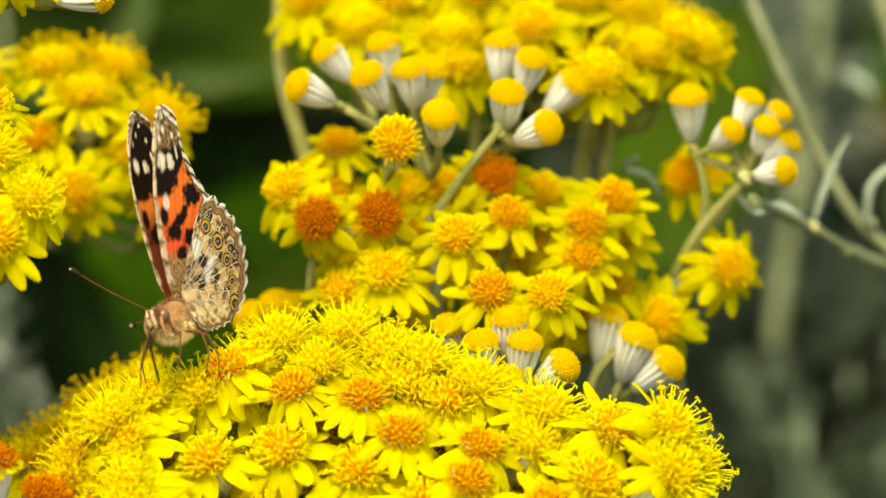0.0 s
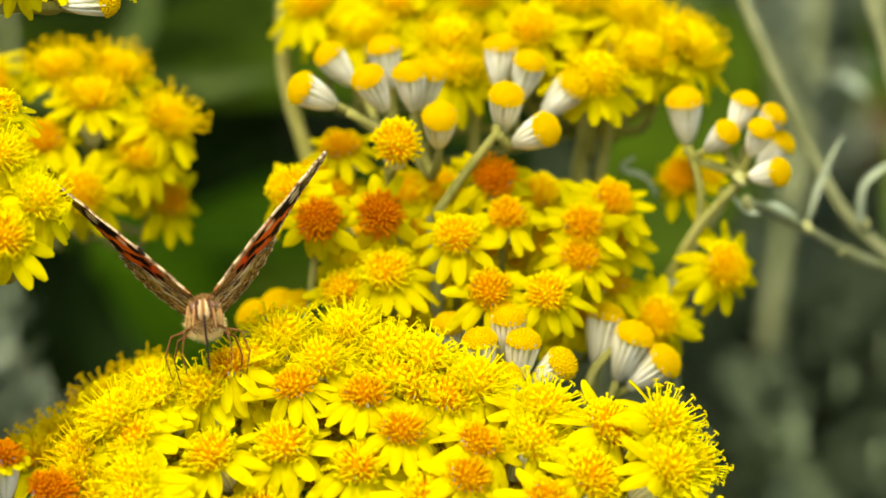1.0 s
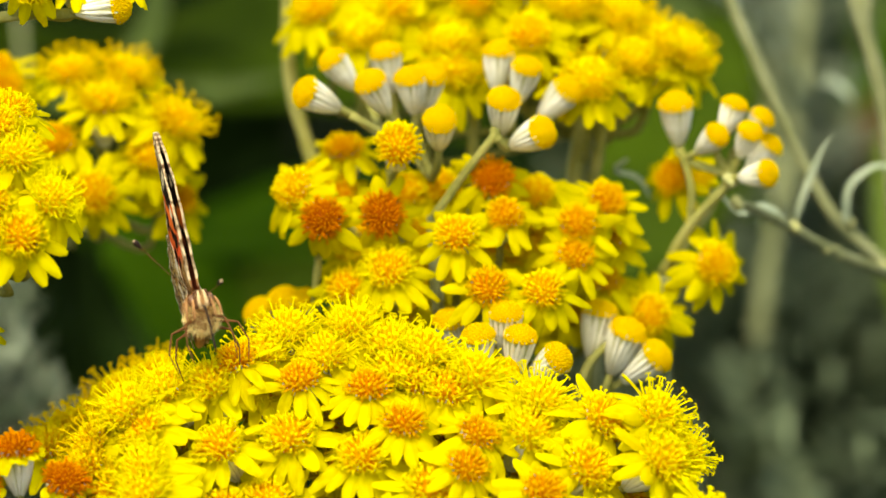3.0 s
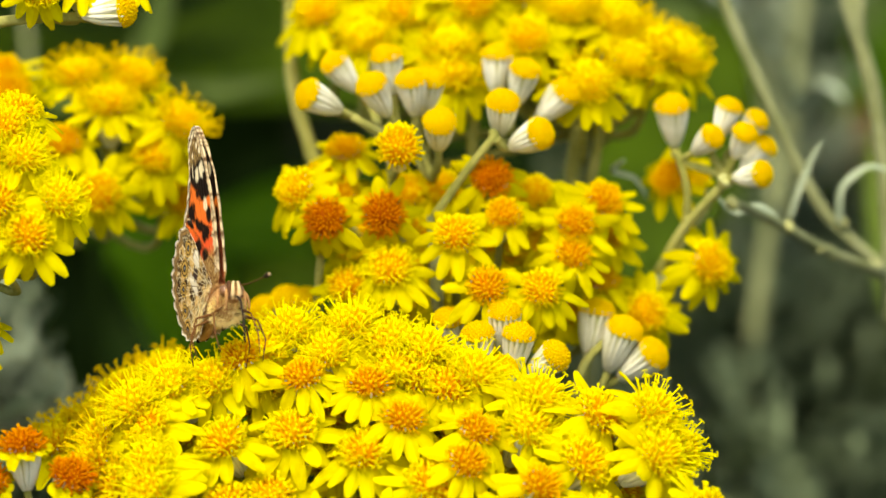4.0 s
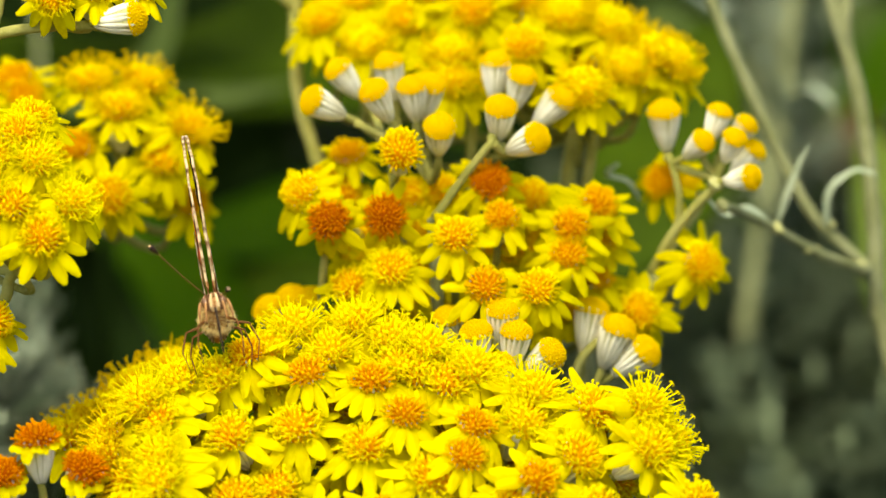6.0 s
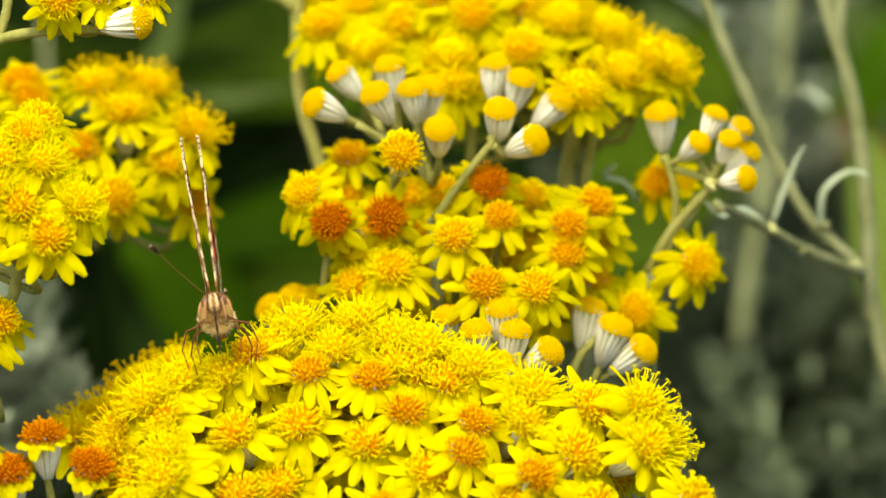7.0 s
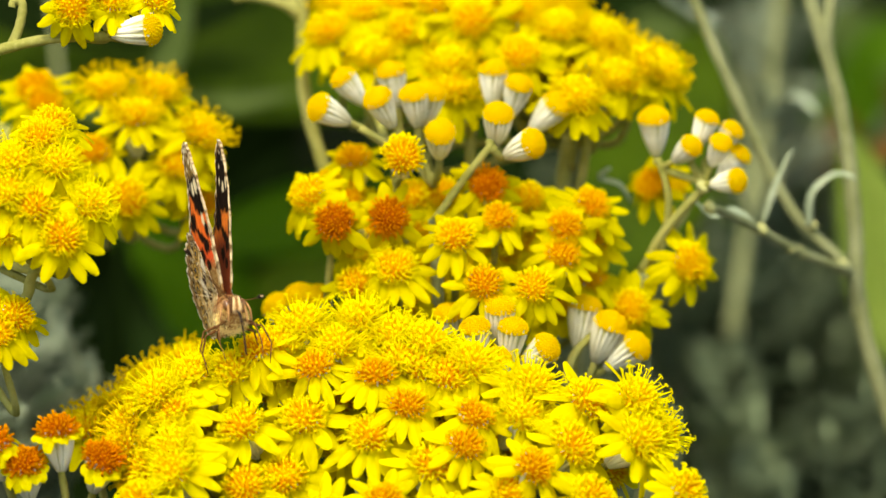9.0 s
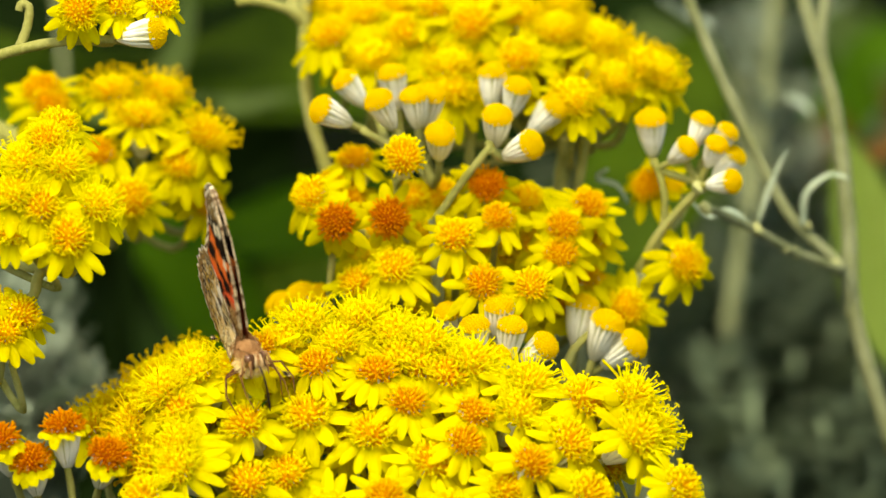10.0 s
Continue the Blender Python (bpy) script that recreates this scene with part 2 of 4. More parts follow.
def styles_mesh(k, material=STYLE, count=52, reach=(1.7, 3.4)):
    """Thin styles that stand out of the disc, each ending in two curled arms."""
    r = random.Random(140 + k)
    bm = bmesh.new()
    layer = bm.verts.layers.float.new("height")
    for i in range(count):
        q = math.sqrt(0.36 + 0.64 * (i + 1) / (count + 1))
        a, ang = i * 2.399963 + 0.6, q * math.pi / 2
        n = Vector((math.sin(ang) * math.cos(a), math.sin(ang) * math.sin(a), math.cos(ang) + 0.12)).normalized()
        p = Vector((2.8 * n.x, 2.8 * n.y, 2.6 * n.z)) * MM
        n = (n + Vector((0, 0, 0.35))).normalized()
        n = (n + Vector([r.uniform(-0.14, 0.14) for _ in range(3)])).normalized()
        length = r.uniform(*reach) * MM
        bend = n.orthogonal().normalized()
        bend.rotate(Matrix.Rotation(r.uniform(0, 6.28), 3, n))
        top = p + n * length + bend * 0.12 * MM
        tube(bm, [p, p + n * length * 0.5, top], [0.13 * MM, 0.115 * MM, 0.105 * MM], 5, False)
        for s in (-1, 1):
            out = bend * s
            tube(bm, [top, top + (n * 0.18 + out * 0.16) * MM, top + (n * 0.1 + out * 0.4) * MM, top + (n * -0.16 + out * 0.4) * MM],
                 [0.105 * MM, 0.1 * MM, 0.09 * MM, 0.06 * MM], 4)
    for v in bm.verts:
        v[layer] = 1.0
    return mesh_of("style_tuft", bm, material)


def involucre_mesh(k):
    """A woolly cup of narrow pointed bracts; its rim is at z = 0 and it narrows to the stalk below."""
    r = random.Random(190 + k)
    bm = bmesh.new()
    layer = bm.verts.layers.float.new("height")
    profile = ((-6.5, 0.5), (-6.0, 0.78), (-5.2, 1.15), (-4.2, 1.55), (-2.6, 1.98), (-1.0, 2.26), (0.2, 2.42))
    n, rings = 20, []
    for z, rad in profile:
        rings.append([bm.verts.new((rad * MM * math.cos(2 * math.pi * j / n), rad * MM * math.sin(2 * math.pi * j / n), z * MM)) for j in range(n)])
    for a, b in zip(rings, rings[1:]):
        for j in range(n):
            bm.faces.new((a[j], a[(j + 1) % n], b[(j + 1) % n], b[j]))
    bm.faces.new(rings[-1])
    bm.faces.new(list(reversed(rings[0])))
    for v in bm.verts:
        v[layer] = 0.15
    count = 15
    for j in range(count):
        a = 2 * math.pi * (j + r.uniform(-0.2, 0.2)) / count
        rows, top, flare = [], r.uniform(0.3, 1.0), r.uniform(0.0, 0.16)
        for i, (z, rad) in enumerate(profile):
            t = i / (len(profile) - 1)
            half = (0.10, 0.16, 0.24, 0.32, 0.40, 0.38, 0.10)[i] * r.uniform(0.85, 1.15)
            zz = z + (top if i == 6 else 0)
            row = []
            for q, lift in ((-1, 0.02), (0, 0.32), (1, 0.02)):
                b = a + q * half / max(rad, 0.6)
                rr = (rad + lift + flare * t * t) * MM
                v = bm.verts.new((rr * math.cos(b), rr * math.sin(b), zz * MM))
                v[layer] = 1.0 if q == 0 else 0.65
                row.append(v)
            rows.append(row)
        for x, y in zip(rows, rows[1:]):
            for q in range(2):
                bm.faces.new((x[q], x[q + 1], y[q + 1], y[q]))
    return mesh_of("involucre", bm, INVOLUCRE)


PETALS = [petal_mesh(k) for k in range(7)]
PETALS_SHADED = []
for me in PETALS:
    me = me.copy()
    me.materials[0] = PETAL_SHADED
    PETALS_SHADED.append(me)
DISCS = {kind: [disc_mesh(kind, 10 * j + k) for k in range(3)] for j, kind in enumerate(("fresh", "gold", "amber", "old", "bud"))}
STYLES = [styles_mesh(k) for k in range(3)]
STYLES_SHADED = [styles_mesh(k, STYLE_SHADED) for k in range(2)]
STYLES_SHORT = [styles_mesh(k, STYLE, 44, (0.9, 2.0)) for k in range(2)]
CUPS = [involucre_mesh(k) for k in range(2)]


def head(cluster, place, axis, kind, size=1.0, dull=False, petals=15):
    """One flower head of a cluster: kind is fresh, golden, gold, amber, old, faded, bud (petals not yet out) or ball (a full disc with hardly any petals)."""
    disc_kind = {"ball": "gold", "faded": "old", "golden": "gold"}.get(kind, kind)
    m = facing(place, axis, rng.uniform(0, 6.28), size)
    cup = part("flower_bud" if kind == "bud" else "flower_head", rng.choice(CUPS), None, cluster, m=m)
    lift = 0.15 * MM
    swell = 1.0 if kind != "ball" else 1.12
    part("disc", rng.choice(DISCS[disc_kind]), None, cup, m=Matrix.Translation((0, 0, lift)) @ Matrix.Diagonal((swell, swell, swell * (1.25 if kind == "ball" else 1), 1)))
    if kind in ("fresh", "golden"):
        part("style_tuft", rng.choice(STYLES_SHADED if dull else STYLES), None, cup, m=Matrix.Translation((0, 0, lift)))
    if kind == "gold" and not dull:
        part("style_tuft", rng.choice(STYLES_SHORT), None, cup, m=Matrix.Translation((0, 0, lift)) @ Matrix.Diagonal((1, 1, 0.8, 1)))
    if kind in ("fresh", "golden", "gold", "amber", "old", "faded"):
        # dull heads take the petals that have shade in their colour
        stock = PETALS_SHADED if dull else PETALS
        count = petals + 1 + rng.randint(-1, 1)
        for i in range(count):
            if rng.random() < 0.04:
                continue
            a = 2 * math.pi * (i + rng.uniform(-0.22, 0.22)) / count
            droop = rng.gauss(-18, 11) - {"old": 12, "faded": -12}.get(kind, 0)
            long = rng.uniform(0.88, 1.1) * {"old": 0.95, "faded": 0.36}.get(kind, 0.95)
            pm = Matrix.Rotation(a, 4, "Z") @ Matrix.Translation((0, 2.1 * MM, lift)) @ Matrix.Rotation(radians(droop), 4, "X") @ Matrix.Rotation(rng.gauss(0, 0.18), 4, "Y") @ Matrix.Diagonal((1, long, 1, 1))
            part("petal", rng.choice(stock), None, cup, m=pm)
    return cup


def stalk(cluster, pts, thick, thin, material=STALK, name="stalk", steps=6):
    line = curve_points(pts, steps)
    n = len(line) - 1
    bm = bmesh.new()
    tube(bm, line, [(thick + (thin - thick) * i / n) * MM * (1 + 0.06 * math.sin(i * 2.1)) for i in range(n + 1)], 10)
    me = mesh_of(name, bm, material)
    return part(name, me, None, cluster)


GROUND = -0.42


def cluster_root(u, v, d, label):
    """An empty where the plant's stem leaves the ground."""
    p = spot(u, v, d)
    root = new("flower_cluster")
    root.location = (p.x, p.y, GROUND)
    return tagged(root, label, "flower cluster", "dusty miller flower clusters"), Vector((p.x, p.y, GROUND))


class Cluster:
    """A flowering stem of dusty miller: heads on stalks that meet in a node, on a stem that rises from the ground."""

    def __init__(self, label, node, foot=None, stem=2.2):
        self.node = spot(*node)
        self.root, self.base = cluster_root(*(foot or (node[0], node[1], node[2] + 1)), label)
        self.inv = Matrix.Translation(-self.base)
        mid = self.base.lerp(self.node, 0.6) + Vector((0.004, 0.003, 0))
        self.line([self.base - Vector((0, 0, 0.01)), mid, self.node], stem * 1.25, stem, "stem", STALK_PALE)

    def line(self, pts, thick, thin, name="stalk", material=STALK):
        return stalk(self.root, [self.inv @ p for p in pts], thick, thin, material, name)

    def branch(self, places, thick=0.9, thin=0.7, material=STALK):
        self.line([spot(*p) for p in places], thick, thin, "stalk", material)

    def add(self, u, v, d, lean, rise, kind, size=1.0, dull=False, to=None, petals=15):
        axis = way(lean, rise)
        place = spot(u, v, d) - axis * 1.3 * MM * size
        cup = head(self.root, self.inv @ place, axis, kind, size, dull, petals)
        foot = place - axis * 6.2 * MM * size
        end = spot(*to) if to else self.node
        bend = foot - axis * min(0.012, (foot - end).length * 0.45)
        self.line([end, bend, foot], 0.8, 0.62 * size)
        return cup

    def rows(self, rows, kind, size=1.0, dull=False, to=None, petals=15):
        return [self.add(*r, kind, size * rng.uniform(0.95, 1.05), dull, to, petals) for r in rows]


# ---- ground ----
def ground():
    bm = bmesh.new()
    n = 40
    grid = [[None] * (n + 1) for _ in range(n + 1)]
    for i in range(n + 1):
        for j in range(n + 1):
            a, b = i / n * 2 - 1, j / n * 2 - 1
            x, y = 60 * a * abs(a) ** 2.5, 60 * b * abs(b) ** 2.5
            z = GROUND + 0.015 * noise.noise((x * 6, y * 6, 0)) if max(abs(x), abs(y)) < 4 else GROUND
            grid[i][j] = bm.verts.new((x, y, z - 0.01))
    for i in range(n):
        for j in range(n):
            bm.faces.new((grid[i][j], grid[i + 1][j], grid[i + 1][j + 1], grid[i][j + 1]))
    tagged(new("ground", mesh_of("ground", bm, SOIL)), "bare soil, coloured dark for the shade under the plants", "ground", kind="structure")


ground()

# ---- the flower cluster on which the butterfly feeds ----
front = Cluster("wide dome of bright yellow dusty miller flowers in full bloom", (-1.44, -6.89, 2.5), stem=2.4)


def dome_row(u, v, extra=0.0):
    """Depth and facing of a head on the dome, from its place."""
    y = -v
    rise = max(36, min(62, 62 - (y - 1.2) * 8.5))
    return (u, v, 1.7 - (y - 1.1) * 0.75 + extra, (u + 1.3) * 9.0, rise)


# full heads with long styles
for u, v in ((-2.47, -1.24), (-1.87, -1.61), (-1.44, -1.15), (-0.85, -1.43), (-0.28, -1.57), (-5.02, -2.46), (-4.41, -2.13), (-3.66, -2.04), (-0.73, -1.87), (0.55, -1.92),
             (1.59, -2.33), (1.43, -2.83), (3.43, -2.59), (3.52, -3.28), (-2.88, -1.63), (-4.74, -3.42), (-4.74, -3.81)):
    front.add(*dome_row(u, v), "fresh", rng.uniform(1.14, 1.22), petals=14)
# heads with shorter styles and a golden heart
for u, v in ((-4.76, -2.79), (-3.53, -3.01), (-2.42, -2.87), (-1.26, -3.18), (0.12, -2.13), (2.57, -2.59), (2.33, -3.38), (-0.15, -3.69), (1.21, -4.21), (4.31, -4.21), (2.66, -4.31), (-0.38, -1.97), (-5.39, -4.39), (-2.09, -4.64), (0.16, -4.64)):
    front.add(*dome_row(u, v), "gold", rng.uniform(1.14, 1.22), petals=14)
# older heads with an orange disc and no styles
for u, v in ((-2.26, -1.97), (-1.17, -2.09), (-0.61, -2.64), (-3.27, -1.67), (0.58, -2.83), (0.42, -3.36), (1.62, -3.75), (-1.02, -4.35)):
    front.add(*dome_row(u, v, -0.35), "amber", rng.uniform(1.02, 1.1), petals=13)
front.add(*dome_row(3.85, -3.16, 0.7), "fresh", 1.08, petals=14)
# dull heads on the far slope of the dome, shaded through their darker colours
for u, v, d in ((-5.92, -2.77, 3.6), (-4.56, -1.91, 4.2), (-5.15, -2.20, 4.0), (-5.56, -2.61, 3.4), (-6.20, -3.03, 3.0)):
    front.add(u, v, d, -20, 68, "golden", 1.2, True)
# heads set deeper, that close the gaps of the dome
for u, v in ((-4.08, -2.87), (-2.97, -2.39), (-1.78, -2.57), (-3.02, -3.31), (-1.78, -3.40), (-0.76, -3.22), (0.90, -2.29), (0.07, -2.83), (1.04, -3.36), (2.00, -3.03), (2.92, -3.03), (2.97, -3.77), (-0.67, -3.86), (-4.17, -3.64), (-5.37, -3.03), (-1.32, -2.39)):
    u, v, d, lean, rise = dome_row(u, v, 1.3)
    front.add(u, v, d, lean, rise, "gold", rng.uniform(0.95, 1.05), petals=16)
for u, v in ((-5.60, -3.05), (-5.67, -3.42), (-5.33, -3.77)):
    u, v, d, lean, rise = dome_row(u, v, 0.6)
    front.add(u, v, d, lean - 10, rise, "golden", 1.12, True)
# two low heads, their shadow given by the dull petals
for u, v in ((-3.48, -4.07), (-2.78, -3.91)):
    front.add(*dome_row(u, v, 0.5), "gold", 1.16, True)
FOCUS = front.add(*dome_row(-2.88, -2.16, 0.35), "gold")

# faded heads at the foot of the dome
faded = Cluster("fading orange dusty miller heads with short petals", (-6.94, -6.19, 0.5), stem=1.6)
for u, v, lean, rise in ((-7.30, -3.65, -6, 54), (-6.72, -3.04, -4, 70), (-5.90, -3.57, 14, 50), (-7.88, -3.31, -15, 55)):
    faded.add(u, v, -0.2, lean, rise, "faded", 1.12, petals=14)

# ---- cluster behind, with open heads below ----
mid = Cluster("dusty miller cluster of open yellow heads with orange discs", (0.16, -1.99, 6.5), stem=2.0)
mid.rows(((-0.85, -0.27, 3.4, -6, 42),), "gold", 1.12, petals=14)
mid.rows(((-2.39, 0.98, 4.0, -38, 38), (1.59, -0.61, 3.0, 8, 34)), "gold", 1.04, True, petals=14)
mid.rows(((0.21, 0.27, 3.2, 0, 36), (-1.52, -0.52, 3.8, -14, 45), (-0.76, -0.98, 4.4, 0, 55), (-1.18, -0.86, 4.2, -8, 50)), "gold", 1.08, True, petals=14)
mid.rows(((-1.90, 0.49, 3.4, -10, 10),), "old", 1.0, True, petals=12)
mid.rows(((-0.95, 0.56, 3.4, 0, 8),), "old", 1.06, True, petals=8)
mid.rows(((0.79, 1.18, 4.2, 4, 34), ), "old", 1.0, True, petals=12)
mid.rows(((0.99, 0.60, 3.8, 6, 42), (0.72, -0.56, 2.9, 2, 30), (2.14, 0.45, 4.0, 8, 34), (2.10, -0.04, 3.8, 10, 40), (2.61, 0.82, 4.6, 22, 38), (-1.57, 1.65, 5.4, -10, 55)), "amber", 0.98, True, petals=12)
mid.rows(((-0.69, 1.65, 3.2, 2, 30),), "ball", 0.94)
mid.rows(((0.55, -1.29, 2.6, -6, 66), (1.23, -1.30, 2.6, 8, 68), (0.93, -1.83, 2.2, 0, 64), (1.86, -1.67, 2.6, 42, 42), (0.99, -0.94, 2.8, 2, 66), (0.09, -1.06, 3.2, -6, 60),
          (-2.55, -0.74, 5.2, -24, 60), (-2.19, -0.74, 5.0, -8, 60), (-2.92, -0.92, 5.4, -30, 55)), "bud", 0.98)
mid.rows(((2.94, -1.22, 4.0, 20, 68), (3.42, -1.63, 4.0, 46, 52), (2.48, -0.91, 4.4, 10, 84)), "bud", 1.12, to=(2.16, -2.79, 5.0))
mid.branch(((2.10, -2.39, 4.2), (2.28, -1.83, 4.2), (2.63, -1.46, 4.3)), 0.9, 0.7)
mid.branch(((-2.03, -1.10, 4.5), (-1.98, -0.45, 4.2), (-1.93, 0.10, 4.0)), 0.7, 0.7)
# heads further in, half hidden
for u, v in ((-1.68, 0.93), (-1.36, 0.33), (-0.56, 0.98), (-0.32, 0.43), (-2.05, 1.12), (-1.32, 0.01), (-0.35, -0.08), (-0.21, -0.54), (0.34, -0.17), (1.27, 0.01), (1.63, 0.20), (-0.02, 1.03), (1.45, 0.93), (2.51, -0.36), (0.71, 0.20), (2.00, -0.91), (-0.35, -0.86), (1.31, -1.00), (2.65, 0.29)):
    mid.add(u, v, 5.2, u * 5, 45, "gold" if rng.random() < 0.6 else "amber", rng.uniform(0.98, 1.08), True, petals=16)

# ---- unopened heads on forked stalks ----
buds = Cluster("dusty miller stalk of unopened silvery buds with yellow tops", (-0.14, 0.51, 4.6), (0.16, -4.59, 7), 1.2)
buds.branch(((-0.14, 0.51, 4.4), (0.36, 1.21, 4.2), (0.84, 1.81, 4.0)), 0.75, 0.7)
buds.branch(((-0.62, 0.10, 5.2), (-0.81, 1.12, 5.0), (-0.95, 1.80, 4.4), (-1.45, 2.09, 4.4)), 0.7, 0.6)
buds.rows(((-2.21, 2.50, 4.2, -52, 40), (-1.17, 2.68, 4.0, -24, 55), (-1.78, 3.03, 4.8, -36, 66)), "bud", 0.92, to=(-0.97, 1.80, 4.4))
buds.rows(((-0.52, 2.76, 4.2, -6, 62), (-0.19, 2.78, 4.6, 10, 60), (-0.04, 2.08, 3.6, 2, 40), (-0.92, 3.15, 5.4, -10, 72)), "bud", 0.96, to=(-0.17, 1.12, 5.0))
buds.rows(((0.97, 2.41, 3.8, 4, 52), (0.88, 3.17, 5.0, 2, 76), (1.34, 2.92, 4.6, 14, 62)), "bud", 0.94, to=(0.81, 1.85, 4.0))
buds.rows(((1.61, 1.87, 3.6, 44, 26), (2.00, 2.55, 4.8, 40, 62)), "bud", 0.96, to=(0.84, 1.76, 4.0))

# ---- open heads at the top ----
high = Cluster("tall dusty miller cluster of open yellow flowers", (2.3, 1.9, 8.6), (2.06, -4.59, 9.5), 1.4)
LEFT = (0.5, 2.3, 8.6)
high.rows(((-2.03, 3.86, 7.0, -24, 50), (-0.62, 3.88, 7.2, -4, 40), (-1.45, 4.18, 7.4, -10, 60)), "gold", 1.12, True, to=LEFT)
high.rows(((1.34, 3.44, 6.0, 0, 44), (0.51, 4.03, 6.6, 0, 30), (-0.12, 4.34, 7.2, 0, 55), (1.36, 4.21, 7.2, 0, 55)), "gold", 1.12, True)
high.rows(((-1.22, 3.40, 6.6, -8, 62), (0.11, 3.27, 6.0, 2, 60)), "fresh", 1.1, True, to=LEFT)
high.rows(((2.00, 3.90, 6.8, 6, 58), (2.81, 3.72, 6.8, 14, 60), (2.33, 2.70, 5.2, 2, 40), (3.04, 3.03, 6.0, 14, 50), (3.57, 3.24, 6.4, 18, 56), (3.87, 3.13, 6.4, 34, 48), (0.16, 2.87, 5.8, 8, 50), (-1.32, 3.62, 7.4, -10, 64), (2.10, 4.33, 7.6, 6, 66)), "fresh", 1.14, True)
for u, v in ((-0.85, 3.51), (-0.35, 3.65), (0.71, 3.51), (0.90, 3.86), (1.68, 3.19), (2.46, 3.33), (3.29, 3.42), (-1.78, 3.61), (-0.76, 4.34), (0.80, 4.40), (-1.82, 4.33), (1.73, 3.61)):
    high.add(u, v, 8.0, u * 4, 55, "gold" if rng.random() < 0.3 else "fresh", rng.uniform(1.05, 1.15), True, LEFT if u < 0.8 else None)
high.branch(((0.55, -1.10, 7.5), (0.47, 1.12, 6.6), (0.49, 1.90, 6.4), (0.55, 3.05, 6.6)), 1.1, 0.9)
high.branch(((2.37, 1.03, 6.6), (2.48, 1.67, 6.2), (2.54, 2.32, 5.8)), 1.0, 0.9)
high.branch(((2.00, -1.10, 8.0), (2.08, 1.12, 8.0), (2.21, 1.99, 7.6)), 1.5, 1.4)

# ---- buds and dull flowers to the side ----
side = Cluster("branched dusty miller stem of silvery buds", (3.46, -0.39, 6.0), (2.56, -4.59, 7), 1.6)
side.branch(((3.46, -0.38, 6.0), (3.88, 0.36, 5.6), (4.54, 1.07, 5.2)), 1.0, 0.8)
side.branch(((3.89, 0.38, 5.6), (3.91, 0.93, 5.4), (3.74, 1.58, 5.4)), 0.7, 0.6)
side.rows(((3.66, 2.35, 5.4, -4, 66),), "bud", 1.08, to=(3.73, 1.52, 5.4))
side.rows(((4.35, 1.83, 4.8, 34, 38), (4.61, 2.32, 5.0, 20, 76), (4.86, 1.89, 4.6, 18, 50)), "bud", 0.8, to=(4.54, 1.16, 5.2))
side.rows(((5.06, 2.11, 5.2, 36, 66), (5.19, 1.69, 5.4, 40, 70), (5.15, 1.20, 4.6, 50, 10)), "bud", 0.8, to=(4.58, 1.06, 5.2))
side.rows(((3.59, 1.16, 6.2, -30, 20), ), "amber", 1.0, True, to=(3.46, -0.37, 6.0), petals=12)
side.rows(((4.34, -0.23, 5.4, 30, 12),), "gold", 1.06, True, to=(3.46, -0.37, 6.0), petals=14)
side.rows(((3.24, -1.03, 5.2, 4, 16),), "gold", 1.12, True, to=(3.46, -0.37, 6.0), petals=13)
side.rows(((4.08, 1.14, 6.2, 8, 10),), "bud", 0.8, True, to=(3.91, 0.41, 6.0))

# ---- clusters on the other side ----
near = Cluster("sharp yellow dusty miller cluster with long styles", (-9.3, 0.5, 3.2), (-10.44, -4.59, 3), 1.5)
near.rows(((-6.71, 1.52, 0.4, 14, 48), (-7.42, 1.60, 0.5, -6, 50), (-6.09, 0.82, 0.2, 30, 46), (-7.58, 1.03, 0.2, -16, 46)), "fresh", 1.06, petals=14)
near.rows(((-6.61, 0.25, -0.2, 6, 20), (-7.01, 2.00, 0.6, -4, 46), (-7.12, 0.82, 0.0, -4, 38), (-7.63, 0.38, 0.2, -20, 36), (-6.75, 2.27, 1.2, 14, 62)), "gold", 1.04, petals=14)
near.branch(((-9.64, -0.99, 1.8), (-7.49, -0.96, 1.4), (-7.14, -0.45, 1.2), (-6.77, -0.04, 0.8)), 1.1, 0.9, STALK)

back = Cluster("soft yellow dusty miller cluster behind", (-8.1, 2.3, 10.0), (-10.4, -4.59, 12), 1.3)
back.rows(((-5.85, 2.85, 6.6, -10, 62), (-4.93, 2.83, 6.8, 14, 60), (-5.32, 2.39, 6.0, 0, 64), (-4.15, 2.08, 6.0, 30, 50)), "golden", 1.12, True, petals=13)
back.rows(((-6.09, 1.76, 5.8, -6, 42), (-4.13, 0.84, 6.4, 30, 28), (-7.09, 2.87, 7.2, -10, 40), (-6.90, 2.59, 7.0, 20, 40)), "amber", 1.04, True, petals=13)
back.rows(((-5.49, 0.91, 5.2, 4, 20), (-4.61, 1.56, 5.8, 6, 40), (-6.31, 1.30, 6.4, -10, 40)), "gold", 1.06, True, petals=13)

sprig = Cluster("arching dusty miller sprig with small flowers and a bud", (-8.44, 3.11, 1.5), (-9.04, -4.59, 2), 1.4)
sprig.branch(((-8.44, 3.21, 1.5), (-7.64, 3.49, 1.2), (-6.74, 3.67, 1.0), (-5.59, 3.71, 0.9)), 1.1, 0.8, STALK)
sprig.branch(((-7.49, 3.57, 1.2), (-7.36, 3.91, 1.2), (-7.32, 4.26, 1.2), (-7.46, 4.33, 1.2), (-7.50, 4.21, 1.2)), 0.9, 0.7, STALK)
sprig.rows(((-6.44, 4.23, 0.4, 0, 10),), "gold", 0.98, to=(-6.74, 3.67, 1.0), petals=12)
